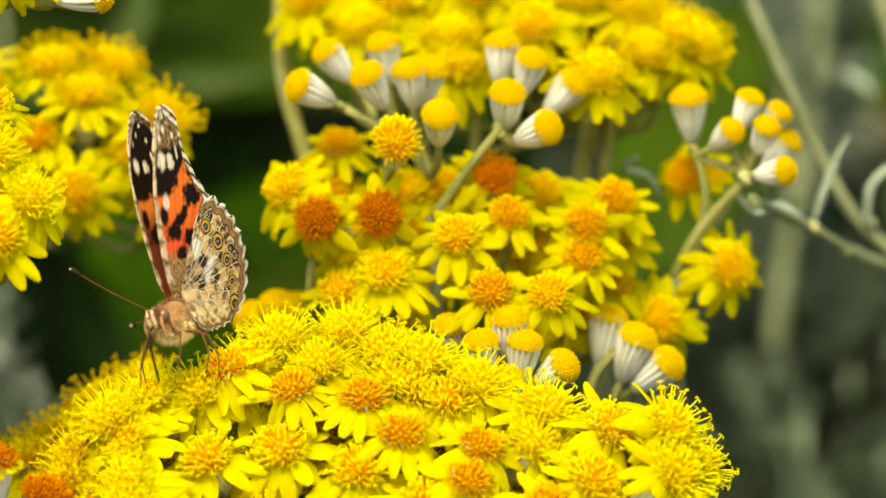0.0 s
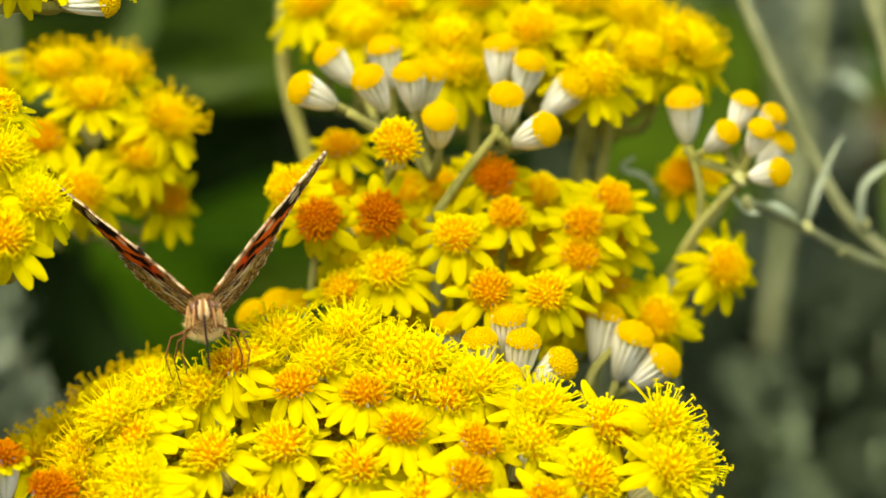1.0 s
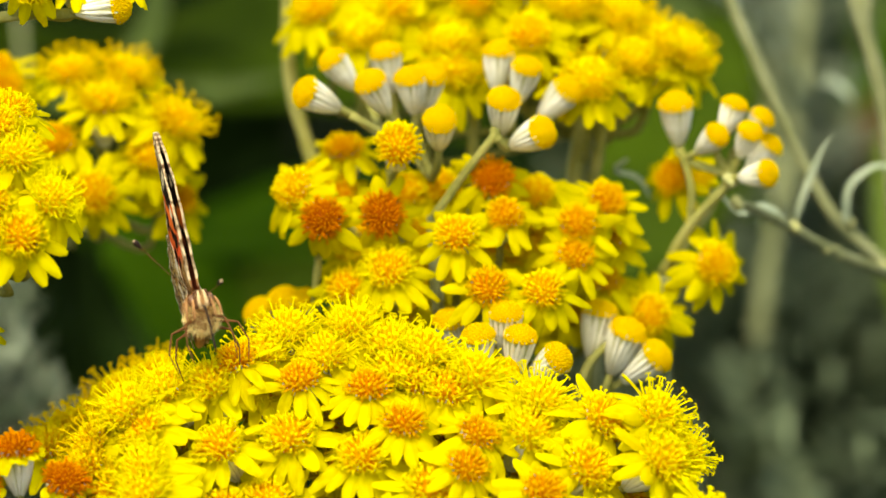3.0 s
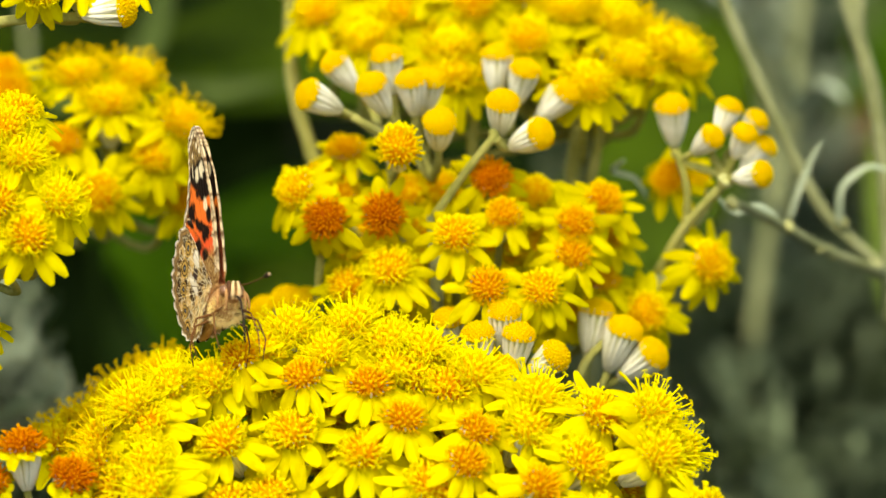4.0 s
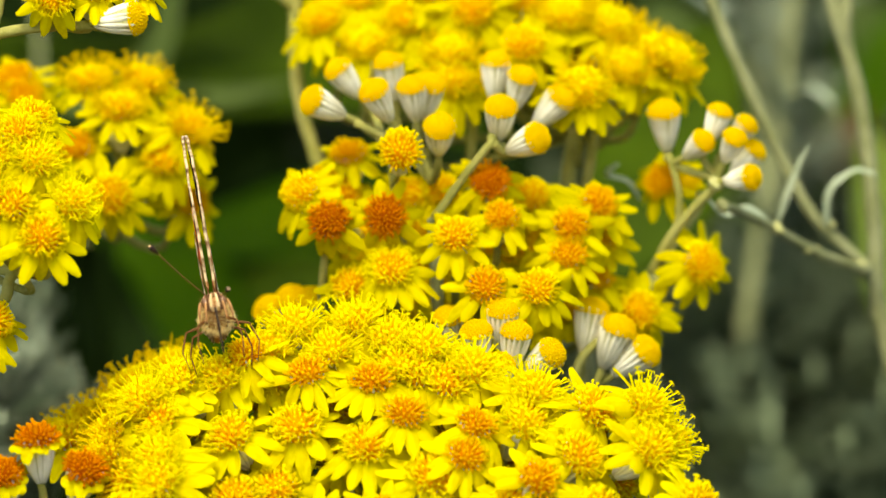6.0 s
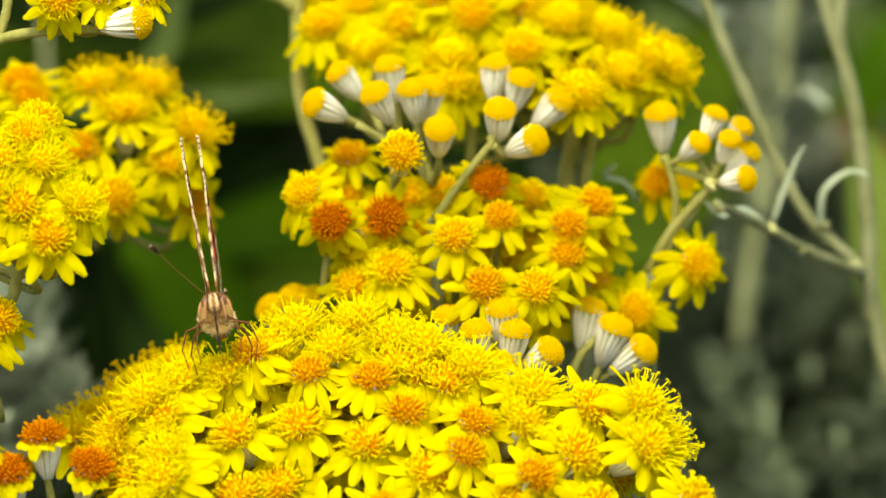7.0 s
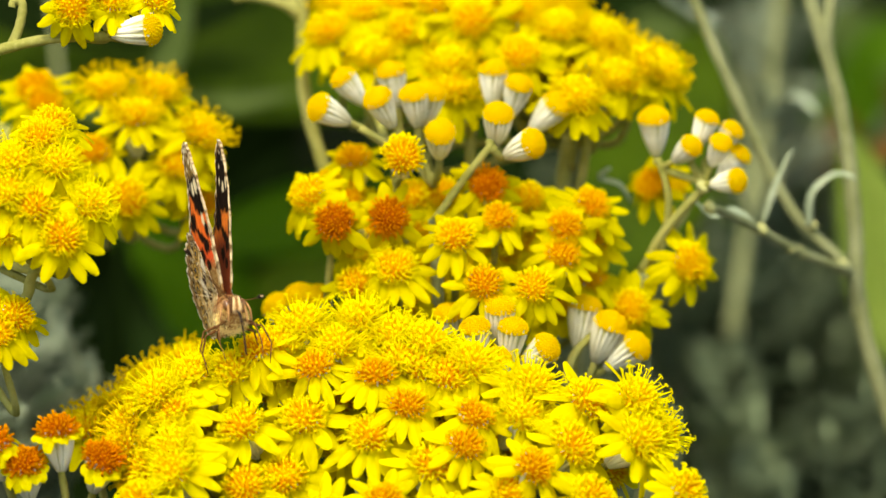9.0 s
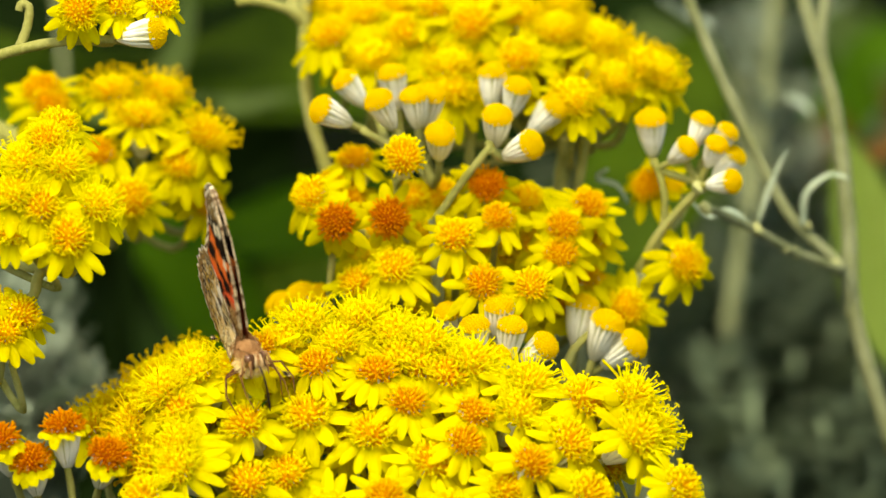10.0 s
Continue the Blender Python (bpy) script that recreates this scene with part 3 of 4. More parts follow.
sprig.rows(((-5.76, 4.37, 0.8, 8, 50),), "gold", 0.9, to=(-6.34, 3.69, 1.0), petals=12)
sprig.rows(((-4.97, 4.37, 1.0, 24, 55),), "gold", 0.85, to=(-5.84, 3.71, 1.0), petals=12)
sprig.rows(((-5.02, 3.84, 0.6, 72, 20),), "bud", 1.0, to=(-5.59, 3.71, 0.9))

low = Cluster("golden dusty miller heads at the edge of the bed", (-8.9, -0.5, 3.0), (-9.9, -4.59, 3), 1.2)
low.rows(((-7.38, -1.11, 0.8, 30, 40), (-7.76, -1.41, 0.6, -6, 48)), "gold", 1.0, True, petals=13)
low.rows(((-7.70, -1.04, 1.2, 10, 55),), "fresh", 0.9, True)


# ---- tall bare stems ----
def bare_stem(label, lines, leaves=(), material=STALK_PALE):
    foot = spot(*lines[0][0][0])
    base = Vector((foot.x, foot.y, GROUND))
    root = tagged(new("dusty_miller_shoot"), label, "plant", "dusty miller shoots")
    root.location = base
    inv = Matrix.Translation(-base)
    first = True
    for pts, thick, thin in lines:
        pts = [inv @ spot(*p) for p in pts]
        if first:
            pts = [Vector((0, 0, -0.01)), pts[0] * 0.5 + Vector((0, 0, 0.02))] + pts
        stalk(root, pts, thick, thin, material, "stem" if first else "side_stalk")
        first = False
    for pts, wide in leaves:
        strap_leaf(root, [inv @ spot(*p) for p in pts], wide)
    return root


def woolly_joint(root, place, size):
    """A tuft of white felt where stems part."""
    bm = bmesh.new()
    bmesh.ops.create_icosphere(bm, subdivisions=3, radius=size * MM, matrix=Matrix.Translation(place))
    for v in bm.verts:
        n = v.co - place
        v.co = place + n * (0.9 + 0.5 * noise.noise(n * 900))
    part("woolly_joint", mesh_of("woolly_joint", bm, INVOLUCRE), None, root, "white felt at the joint")


def strap_leaf(root, pts, wide):
    """A narrow felted stem leaf with a folded middle."""
    line = curve_points(pts, 6)
    bm = bmesh.new()
    rows = []
    for i, p in enumerate(line):
        t = i / (len(line) - 1)
        d = (line[min(i + 1, len(line) - 1)] - line[max(i - 1, 0)]).normalized()
        s = d.cross(Vector((0, -0.6, 0.8))).normalized()
        up = s.cross(d)
        w = wide * MM * (0.35 + 0.9 * math.sin(math.pi * min(1, 0.15 + 0.85 * t)))
        rows.append([bm.verts.new(p + s * w * k + up * abs(k) * w * 0.5 + up * h * 0.35 * MM) for k, h in ((-1, 0), (-0.5, -0.5), (0, -1), (0.5, -0.5), (1, 0), (0.5, 0.5), (0, 0.6), (-0.5, 0.5))])
    for a, b in zip(rows, rows[1:]):
        for j in range(8):
            bm.faces.new((a[j], a[(j + 1) % 8], b[(j + 1) % 8], b[j]))
    bm.faces.new(rows[-1])
    bm.faces.new(list(reversed(rows[0])))
    part("stem_leaf", mesh_of("stem_leaf", bm, SILVER), None, root)


bare_stem("thick pale green felted stem with a forked top", [
    (((-1.44, -4.59, 8.0), (-1.74, 0.21, 8.0), (-2.06, 1.41, 8.0), (-2.39, 2.61, 8.0), (-2.44, 3.96, 8.0), (-2.39, 5.01, 8.0)), 1.35, 1.2),
    (((-2.44, 3.96, 8.0), (-2.74, 4.23, 7.8), (-3.29, 4.38, 7.6), (-3.64, 4.35, 7.6)), 1.0, 0.8),
    (((-2.44, 3.96, 8.0), (-2.64, 4.31, 8.2), (-2.79, 4.91, 8.4)), 1.2, 0.9)], material=STALK)
long_shoot = bare_stem("long pale green stem with side shoots and small leaves", [
    (((8.96, -6.59, 11), (7.96, -3.59, 10), (7.25, -1.19, 9.5), (7.14, 0.41, 9.5), (6.91, 2.41, 9.5), (6.34, 4.41, 9.5), (6.11, 5.21, 9.5)), 1.75, 1.4),
    (((7.16, -1.19, 9.5), (7.06, -0.39, 9.2), (6.16, 0.51, 9.0), (5.56, 1.61, 9.0), (4.78, 3.31, 9.0), (4.16, 4.81, 9.0)), 1.15, 1.05),
    (((7.04, -0.37, 9.0), (6.16, -0.04, 8.0), (5.36, 0.41, 7.0), (4.61, 0.76, 6.2)), 1.0, 0.8),
    (((6.68, 3.31, 9.5), (6.66, 3.81, 9.4), (6.78, 4.61, 9.4)), 1.3, 1.2)], [
    (((6.34, 0.41, 8.8), (6.41, 0.96, 8.6), (6.81, 1.29, 8.4), (7.16, 1.23, 8.2)), 0.6),
    (((5.56, 0.46, 8.0), (5.71, 0.91, 7.8), (5.91, 1.41, 7.6), (6.08, 1.73, 7.4)), 0.55),
    (((5.46, 0.36, 7.2), (5.06, 0.66, 7.0), (4.66, 0.56, 6.8), (4.41, 0.81, 6.6)), 0.6),
    (((2.91, 1.41, 6.6), (2.71, 1.23, 6.8), (3.06, 1.11, 7.0), (3.26, 0.81, 7.2)), 0.55)])
for u, v, d, size in ((6.94, -0.31, 9.2, 1.5), (6.21, -0.05, 8.2, 1.2), (6.01, 0.01, 7.9, 0.9), (5.54, 0.36, 7.2, 1.2), (4.64, 0.73, 6.3, 1.3), (4.51, 1.09, 5.2, 1.3), (6.41, 0.43, 9.0, 0.9)):
    woolly_joint(long_shoot, spot(u, v, d - 0.1) - long_shoot.location, size)
bare_stem("grey-green felted stem in the shade", [(((-9.6, -4.59, 24), (-8.2, -1.0, 24), (-6.8, 1.4, 24), (-6.62, 2.6, 24), (-6.8, 5.0, 24)), 0.9, 0.8)], material=OLIVE_STEM)
TWIGS = ((5.26, 3.81, 34), (5.16, 2.41, 36), (6.06, 2.91, 34), (5.76, 4.21, 36), (6.16, 1.81, 36), (5.46, 1.11, 38))


# ---- leaves behind ----
def blade_leaf(name, label, category, group, material, path, wide, fold=0.25):
    """A broad leaf along a path, widest before the middle, with a sunken midrib and a wavy edge, on a stalk from the ground."""
    line = curve_points([spot(*p) for p in path], 8)
    base = Vector((line[0].x, line[0].y, GROUND))
    root = tagged(new(name), label, category, group)
    root.location = base
    bm = bmesh.new()
    rows, count = [], len(line)
    for i, p in enumerate(line):
        t = i / (count - 1)
        d = (line[min(i + 1, count - 1)] - line[max(i - 1, 0)]).normalized()
        s = d.cross(Vector((0, -0.75, 0.65))).normalized()
        up = s.cross(d).normalized()
        w = wide / 100 * max(0.03, math.sin(math.pi * min(1.0, t ** 0.75)) ** 0.8)
        row = []
        for k in range(9):
            a = k / 4 - 1
            row.append(bm.verts.new(p - base + s * w * a + up * (abs(a) * w * fold + 0.04 * w * math.sin(9 * t + 3 * a) * abs(a) - (0.02 * w if k == 4 else 0))))
        rows.append(row)
    for a, b in zip(rows, rows[1:]):
        for k in range(8):
            bm.faces.new((a[k], a[k + 1], b[k + 1], b[k]))
    bmesh.ops.solidify(bm, geom=bm.faces[:], thickness=0.0004)
    part("blade", mesh_of("blade", bm, material), None, root)
    bm = bmesh.new()
    tip = line[1] - base
    tube(bm, curve_points([Vector((0, 0, -0.01)), tip * 0.5 + Vector((0, 0.01, 0.0)), tip], 5), 0.0016, 6)
    # stalks of the soft green leaves take the near-black shade colour
    part("leaf_stalk", mesh_of("leaf_stalk", bm, LEAF_SHADED if material is LEAF_SOFT else material), None, root)


GREEN = ("broad_leaf", "broad glossy green leaf behind the flowers", "leaf", "broad green leaves")
DIM = ("broad_leaf", "dark green leaf in shade behind the flowers", "leaf", "broad green leaves")
PALE = ("broad_leaf", "sunlit light green leaf behind the stems", "leaf", "broad green leaves")
blade_leaf(*GREEN, LEAF, ((-9.34, 2.41, 26), (-6.34, 3.21, 26), (-3.64, 3.31, 26), (-1.04, 2.91, 27), (0.66, 1.81, 28)), 1.9)
blade_leaf(*GREEN, LEAF, ((-0.84, 5.61, 34), (-3.04, 4.61, 32), (-4.84, 4.41, 30), (-6.84, 4.11, 30)), 1.6)
blade_leaf(*GREEN, LEAF_BRIGHT, ((-2.5, -3.59, 32), (-3.35, -2.19, 32), (-4.0, -1.09, 32), (-4.7, -0.1, 32), (-5.6, 0.5, 32), (-6.6, 0.7, 32)), 1.05)
blade_leaf(*GREEN, LEAF_BRIGHT, ((0.16, 0.41, 30), (-1.84, 0.51, 30), (-3.34, 0.26, 30), (-4.84, 0.11, 30)), 0.9)
blade_leaf(*GREEN, LEAF, ((0.4, -0.9, 33), (-1.4, -0.6, 33), (-2.8, -0.7, 33), (-4.2, -1.2, 33)), 0.8)
blade_leaf(*GREEN, LEAF, ((1.16, -0.59, 26), (3.16, 0.61, 26), (4.06, 2.41, 28), (4.46, 3.81, 30)), 1.5)
blade_leaf(*PALE, LEAF_PALE, ((8.7, -2.6, 22), (7.9, -1.3, 22), (7.5, 0.0, 22), (7.2, 1.2, 22), (7.0, 2.0, 22)), 0.85)
blade_leaf(*GREEN, LEAF_BRIGHT, ((9.36, 4.01, 42), (8.16, 3.61, 42), (7.16, 3.11, 42), (6.46, 2.51, 42)), 0.5)
blade_leaf(*PALE, LEAF_SOFT, ((3.2, 4.0, 34), (3.8, 3.2, 34), (4.5, 2.4, 34), (5.1, 0.8, 34)), 1.0)
blade_leaf(*PALE, LEAF_SOFT, ((9.6, -0.8, 55), (8.5, 1.2, 55), (7.5, 2.9, 55), (6.5, 4.4, 55)), 1.7)
blade_leaf(*GREEN, LEAF_BRIGHT, ((9.36, 1.41, 46), (7.96, 2.11, 46), (6.96, 2.41, 46), (6.16, 2.11, 46)), 0.55)
blade_leaf(*GREEN, LEAF_BRIGHT, ((9.16, -0.29, 40), (8.16, 0.61, 40), (7.56, 1.81, 40), (7.16, 3.21, 40), (7.76, 4.01, 40)), 0.6)
blade_leaf(*GREEN, LEAF, ((9.56, -0.79, 40), (7.36, 0.41, 40), (6.46, 1.21, 40), (5.46, 1.01, 40), (4.66, 0.21, 40)), 0.8)
# narrow paler leaf added to draw the light streak on the broad leaf
blade_leaf(*PALE, LEAF_SOFT, ((-6.6, 2.3, 25), (-5.0, 2.45, 25), (-3.6, 2.5, 25), (-2.4, 2.75, 25)), 0.28)
# near-black leaf added to darken the broad leaf's upper part
blade_leaf(*DIM, LEAF_SHADED, ((-8.4, 4.2, 25), (-6.4, 3.9, 25), (-4.6, 3.9, 25), (-3.2, 4.3, 25)), 0.6)
blade_leaf(*PALE, LEAF_SOFT, ((-5.6, 2.6, 24), (-4.9, 3.0, 24), (-4.55, 3.8, 24), (-4.4, 4.7, 24)), 0.32)
DRY = ("dry_leaf", "brown withered leaf behind the stems", "leaf", "withered leaves")
blade_leaf(*DRY, LEAF_DRY, ((9.56, 2.61, 40), (8.16, 2.41, 40), (6.96, 1.91, 40), (6.16, 1.51, 40), (5.46, 1.01, 40)), 0.7)
blade_leaf(*DRY, LEAF_DRY, ((8.96, 1.91, 26), (7.96, 1.79, 26), (7.41, 1.56, 26), (7.06, 1.26, 26)), 0.3)


def silver_leaf_mesh(k, material):
    """A deeply lobed felted leaf, 7 cm long, along y."""
    r = random.Random(300 + k)
    bm = bmesh.new()

    def lobe(a, b, w, bend):
        rows = []
        for i in range(6):
            t = i / 5
            p = a.lerp(b, t) + Vector((0, 0, bend * t * t))
            d = (b - a).normalized()
            s = d.cross(Vector((0, 0, 1)))
            ww = w * (0.55 + 0.7 * math.sin(math.pi * (0.1 + 0.8 * t)))
            rows.append([bm.verts.new(p + s * ww * q + Vector((0, 0, abs(q) * ww * 0.3))) for q in (-1, 0, 1)])
        for x, y in zip(rows, rows[1:]):
            for j in range(2):
                bm.faces.new((x[j], x[j + 1], y[j + 1], y[j]))

    lobe(Vector((0, 0, 0)), Vector((0, 0.075, 0)), 0.003, -0.01)
    for i in range(5):
        for s in (-1, 1):
            y = 0.018 + i * 0.012 + r.uniform(-0.002, 0.002)
            reach = 0.024 * math.sin(0.5 + i * 0.5)
            tip = Vector((s * reach, y + 0.012, r.uniform(-0.003, 0.003)))
            lobe(Vector((0, y, -0.01 * (y / 0.075) ** 2)), tip, 0.0033, -0.004)
            for q in (-1, 1):
                lobe(Vector((s * reach * 0.6, y + 0.007, -0.002)), tip + Vector((-s * 0.004, q * 0.007, 0)), 0.0022, -0.002)
    bmesh.ops.solidify(bm, geom=bm.faces[:], thickness=0.0006)
    return mesh_of("silver_leaf", bm, material)


SILVER_LEAVES = [silver_leaf_mesh(k, SILVER) for k in range(3)]
# the same lobed leaves in the shade-coloured copy
SHADE_LEAVES = [silver_leaf_mesh(k, SILVER_SHADED) for k in range(3)]


def silver_shrub(u, v, d, count, spread, rise, size=0.68, stock=SILVER_LEAVES, label="silvery grey felted foliage with deeply lobed leaves"):
    """A shoot of dusty miller foliage: lobed silver leaves round a short stem."""
    base = spot(u, v, d)
    root = tagged(new("dusty_miller_plant"), label, "plant", "dusty miller foliage")
    root.location = (base.x, base.y, GROUND)
    top = base - root.location
    bm = bmesh.new()
    tube(bm, curve_points([Vector((0, 0, -0.01)), top * 0.5, top], 5), 0.0007, 8)
    part("stem", mesh_of("stem", bm, stock[0].materials[0]), None, root)
    for i in range(count):
        a = i * 2.4 + rng.uniform(-0.3, 0.3)
        f = 0.35 + 0.65 * i / count
        m = Matrix.Translation(top - Vector((0, 0, 1)) * (1 - f) * spread * 1.6) @ Matrix.Rotation(a, 4, "Z") @ Matrix.Rotation(radians(rise + rng.uniform(-20, 20)), 4, "X") @ Matrix.Scale(size * rng.uniform(0.74, 1.25), 4)
        part("leaf", rng.choice(stock), None, root, m=m)


for u, v, d in ((-7.3, -2.7, 13), (-6.9, -3.1, 14), (-7.6, -2.0, 14), (-7.4, -1.3, 17), (-7.2, -2.4, 16), (-7.5, -2.9, 15), (-7.94, -0.74, 19), (-7.54, -1.34, 18), (-8.34, -1.59, 17), (-7.29, -2.04, 18), (-7.84, -2.29, 17), (-8.34, -3.29, 16), (-7.34, -2.94, 18), (-9.04, -1.19, 19), (-6.99, -2.59, 19)):
    silver_shrub(u, v, d, 14, 0.02, 48, 0.22)
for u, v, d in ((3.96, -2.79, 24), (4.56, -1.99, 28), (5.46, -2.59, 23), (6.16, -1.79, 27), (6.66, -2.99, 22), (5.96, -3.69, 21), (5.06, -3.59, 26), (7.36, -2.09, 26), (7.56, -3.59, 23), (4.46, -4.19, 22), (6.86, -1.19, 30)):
    silver_shrub(u, v, d, 11, 0.035, 25, 0.28, SHADE_LEAVES, "lobed silver foliage low behind the flowers, coloured for shade")
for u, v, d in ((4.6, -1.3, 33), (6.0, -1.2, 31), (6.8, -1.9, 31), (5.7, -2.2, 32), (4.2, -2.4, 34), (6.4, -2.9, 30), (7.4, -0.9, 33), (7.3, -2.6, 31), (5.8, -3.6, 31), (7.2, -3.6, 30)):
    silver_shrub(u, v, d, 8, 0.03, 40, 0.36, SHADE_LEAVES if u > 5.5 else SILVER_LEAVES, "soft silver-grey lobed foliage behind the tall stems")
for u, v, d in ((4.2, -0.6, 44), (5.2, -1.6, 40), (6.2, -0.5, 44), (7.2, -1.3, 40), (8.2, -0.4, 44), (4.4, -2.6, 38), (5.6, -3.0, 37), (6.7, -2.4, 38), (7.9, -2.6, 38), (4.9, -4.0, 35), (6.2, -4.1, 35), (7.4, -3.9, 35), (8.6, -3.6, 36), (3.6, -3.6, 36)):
    silver_shrub(u, v, d, 14, 0.05, 40, 0.75, SILVER_LEAVES if u > 7.5 else SHADE_LEAVES, "lobed silver foliage deep in the bed, mostly coloured for shade")


def tall_shoot():
    """A tall stem with twigs of small silver leaves towards its top."""
    foot = spot(5.16, -5.59, 30)
    base = Vector((foot.x, foot.y, GROUND))
    root = tagged(new("dusty_miller_plant"), "tall olive stem with small silvery lobed leaves", "plant", "dusty miller foliage")
    root.location = base
    spine = [spot(*p) - base for p in ((5.06, -3.59, 28), (5.01, -1.59, 26), (5.21, 0.11, 26), (5.56, 2.06, 26), (5.88, 5.01, 26))]
    stalk(root, [Vector((0, 0, -0.01)), *spine], 1.7, 1.3, OLIVE_STEM, "stem")
    for n, p in enumerate(TWIGS):
        top = spot(*p) - base
        start = spine[2].lerp(spine[3], (n % 4) / 3)
        stalk(root, [start, start.lerp(top, 0.5) + Vector((0, 0, 0.004)), top], 0.8, 0.5, OLIVE_STEM, "twig")
        for k in range(9):
            m = Matrix.Translation(top - Vector((0, 0, 1)) * 0.012 * k / 5) @ Matrix.Rotation(k * 2.4 + rng.uniform(-0.3, 0.3), 4, "Z") @ Matrix.Rotation(radians(rng.uniform(10, 65)), 4, "X") @ Matrix.Scale(rng.uniform(0.12, 0.24), 4)
            part("leaf", rng.choice(SILVER_LEAVES), None, root, m=m)

    for places, wide in ((((5.61, 3.21, 24), (4.86, 3.81, 20), (4.36, 4.01, 19), (3.81, 4.36, 18)), 1.3), (((5.56, 2.31, 24), (5.46, 2.91, 20), (5.16, 3.31, 19), (5.01, 3.71, 18)), 1.0),
                         (((5.56, 2.11, 24), (5.86, 2.51, 20), (6.16, 2.61, 19), (6.46, 2.36, 18)), 0.9), (((5.26, 0.41, 25), (5.06, 1.11, 22), (5.16, 1.61, 21), (5.46, 1.91, 20)), 0.9)):
        strap_leaf(root, [spot(*p) - base for p in places], wide)


tall_shoot()


def thicket():
    """A bed of leafy shoots that stands behind the flowers."""
    r = random.Random(5)
    bm = bmesh.new()
    step = 0.095
    for i in range(-16, 17):
        for j in range(19):
            foot = Vector((i * step + r.uniform(-0.05, 0.05), 0.42 + j * step + r.uniform(-0.05, 0.05), GROUND - 0.02))
            reach = math.hypot(foot.x / 1.4, (foot.y - 1.2) / 0.85) + 0.25 * noise.noise((foot.x * 2.5, foot.y * 2.5, 8))
            if reach > 1:
                continue
            height = r.uniform(0.17, 0.30) + 0.05 * noise.noise((foot.x * 3, foot.y * 3, 2))
            lean = Vector((r.uniform(-0.07, 0.07), r.uniform(-0.07, 0.07), height))
            tube(bm, [foot, foot + lean * 0.5 + Vector((0.006, 0, 0)), foot + lean], [0.002, 0.0016, 0.001], 4, False)
            for k in range(30):
                t = 0.12 + 0.88 * (k / 30) ** 0.8
                m = Matrix.Translation(foot + lean * t) @ Matrix.Rotation(k * 2.4 + r.uniform(-0.4, 0.4), 4, "Z") @ Matrix.Rotation(r.choice((-1.3, 1.25, 1.4)) + r.uniform(-0.25, 0.25), 4, "X") @ Matrix.Rotation(r.uniform(-0.3, 0.3), 4, "Y") @ Matrix.Scale(r.uniform(0.9, 1.8), 4)
                rows = []
                for q, w in enumerate((0.05, 0.7, 1.0, 0.75, 0.06)):
                    rows.append([bm.verts.new(m @ Vector((s * w * 0.009, 0.004 + q * 0.012, abs(s) * w * 0.003 - 0.0008 * q * q))) for s in (-1, 0, 1)])
                for a, b in zip(rows, rows[1:]):
                    for s in range(2):
                        bm.faces.new((a[s], a[s + 1], b[s + 1], b[s]))
    # the darkness between the shoots comes largely from the near-black leaf colour
    ob = new("undergrowth", mesh_of("undergrowth", bm, LEAF_SHADED))
    tagged(ob, "leafy undergrowth behind the bed, its deep shade in the leaf colour", "undergrowth", kind="stuff")


thicket()


# ---- the butterfly ----
FORE = ((0.2, 0.0), (-0.9, 4.0), (-1.3, 10.0), (-1.0, 17.0), (0.4, 23.5), (2.4, 28.2), (4.2, 29.6), (5.8, 29.2), (7.0, 27.4), (7.4, 25.0), (8.2, 21.5), (9.8, 18.0), (11.8, 15.0), (12.6, 12.8), (11.0, 9.8), (7.0, 5.2), (3.0, 1.2))
HIND = ((0.6, 0.2), (3.0, 4.9), (6.0, 10.0), (8.7, 13.6), (11.4, 14.8), (14.1, 13.2), (16.2, 10.6), (17.4, 8.0), (18.0, 5.2), (18.2, 2.6), (17.6, 0.2), (16.2, -2.2), (14.0, -3.7), (11.0, -4.7), (7.2, -5.0), (3.4, -4.5), (1.0, -2.6))

BLACK, BROWN, ORANGE, HOT, WHITE, BUFF = (0.010, 0.006, 0.004), (0.07, 0.03, 0.012), (0.93, 0.19, 0.03), (0.92, 0.10, 0.03), (0.88, 0.76, 0.50), (0.52, 0.33, 0.12)


def blend(a, b, f):
    f = max(0.0, min(1.0, f))
    return tuple(x + (y - x) * f for x, y in zip(a, b))


def blot(a, h, ca, ch, ra, rh, turn=0.0, soft=0.18):
    """How far a place lies inside a blurred, ragged oval mark."""
    c, s = math.cos(radians(turn)), math.sin(radians(turn))
    x, y = (a - ca) * c + (h - ch) * s, -(a - ca) * s + (h - ch) * c
    q = math.hypot(x / ra, y / rh) * 0.8 + 0.5 * noise.noise((a * 0.8, h * 0.8, 7)) + 0.25 * noise.noise((a * 2.0, h * 2.0, 4))
    return (1 + soft - q) / (2 * soft)


def lead(h):
    """The fore edge of the forewing at the height h."""
    return -1.2 * min(1.0, h / 6) if h < 16 else -1.2 + 5.4 * ((h - 16) / 13.6) ** 2


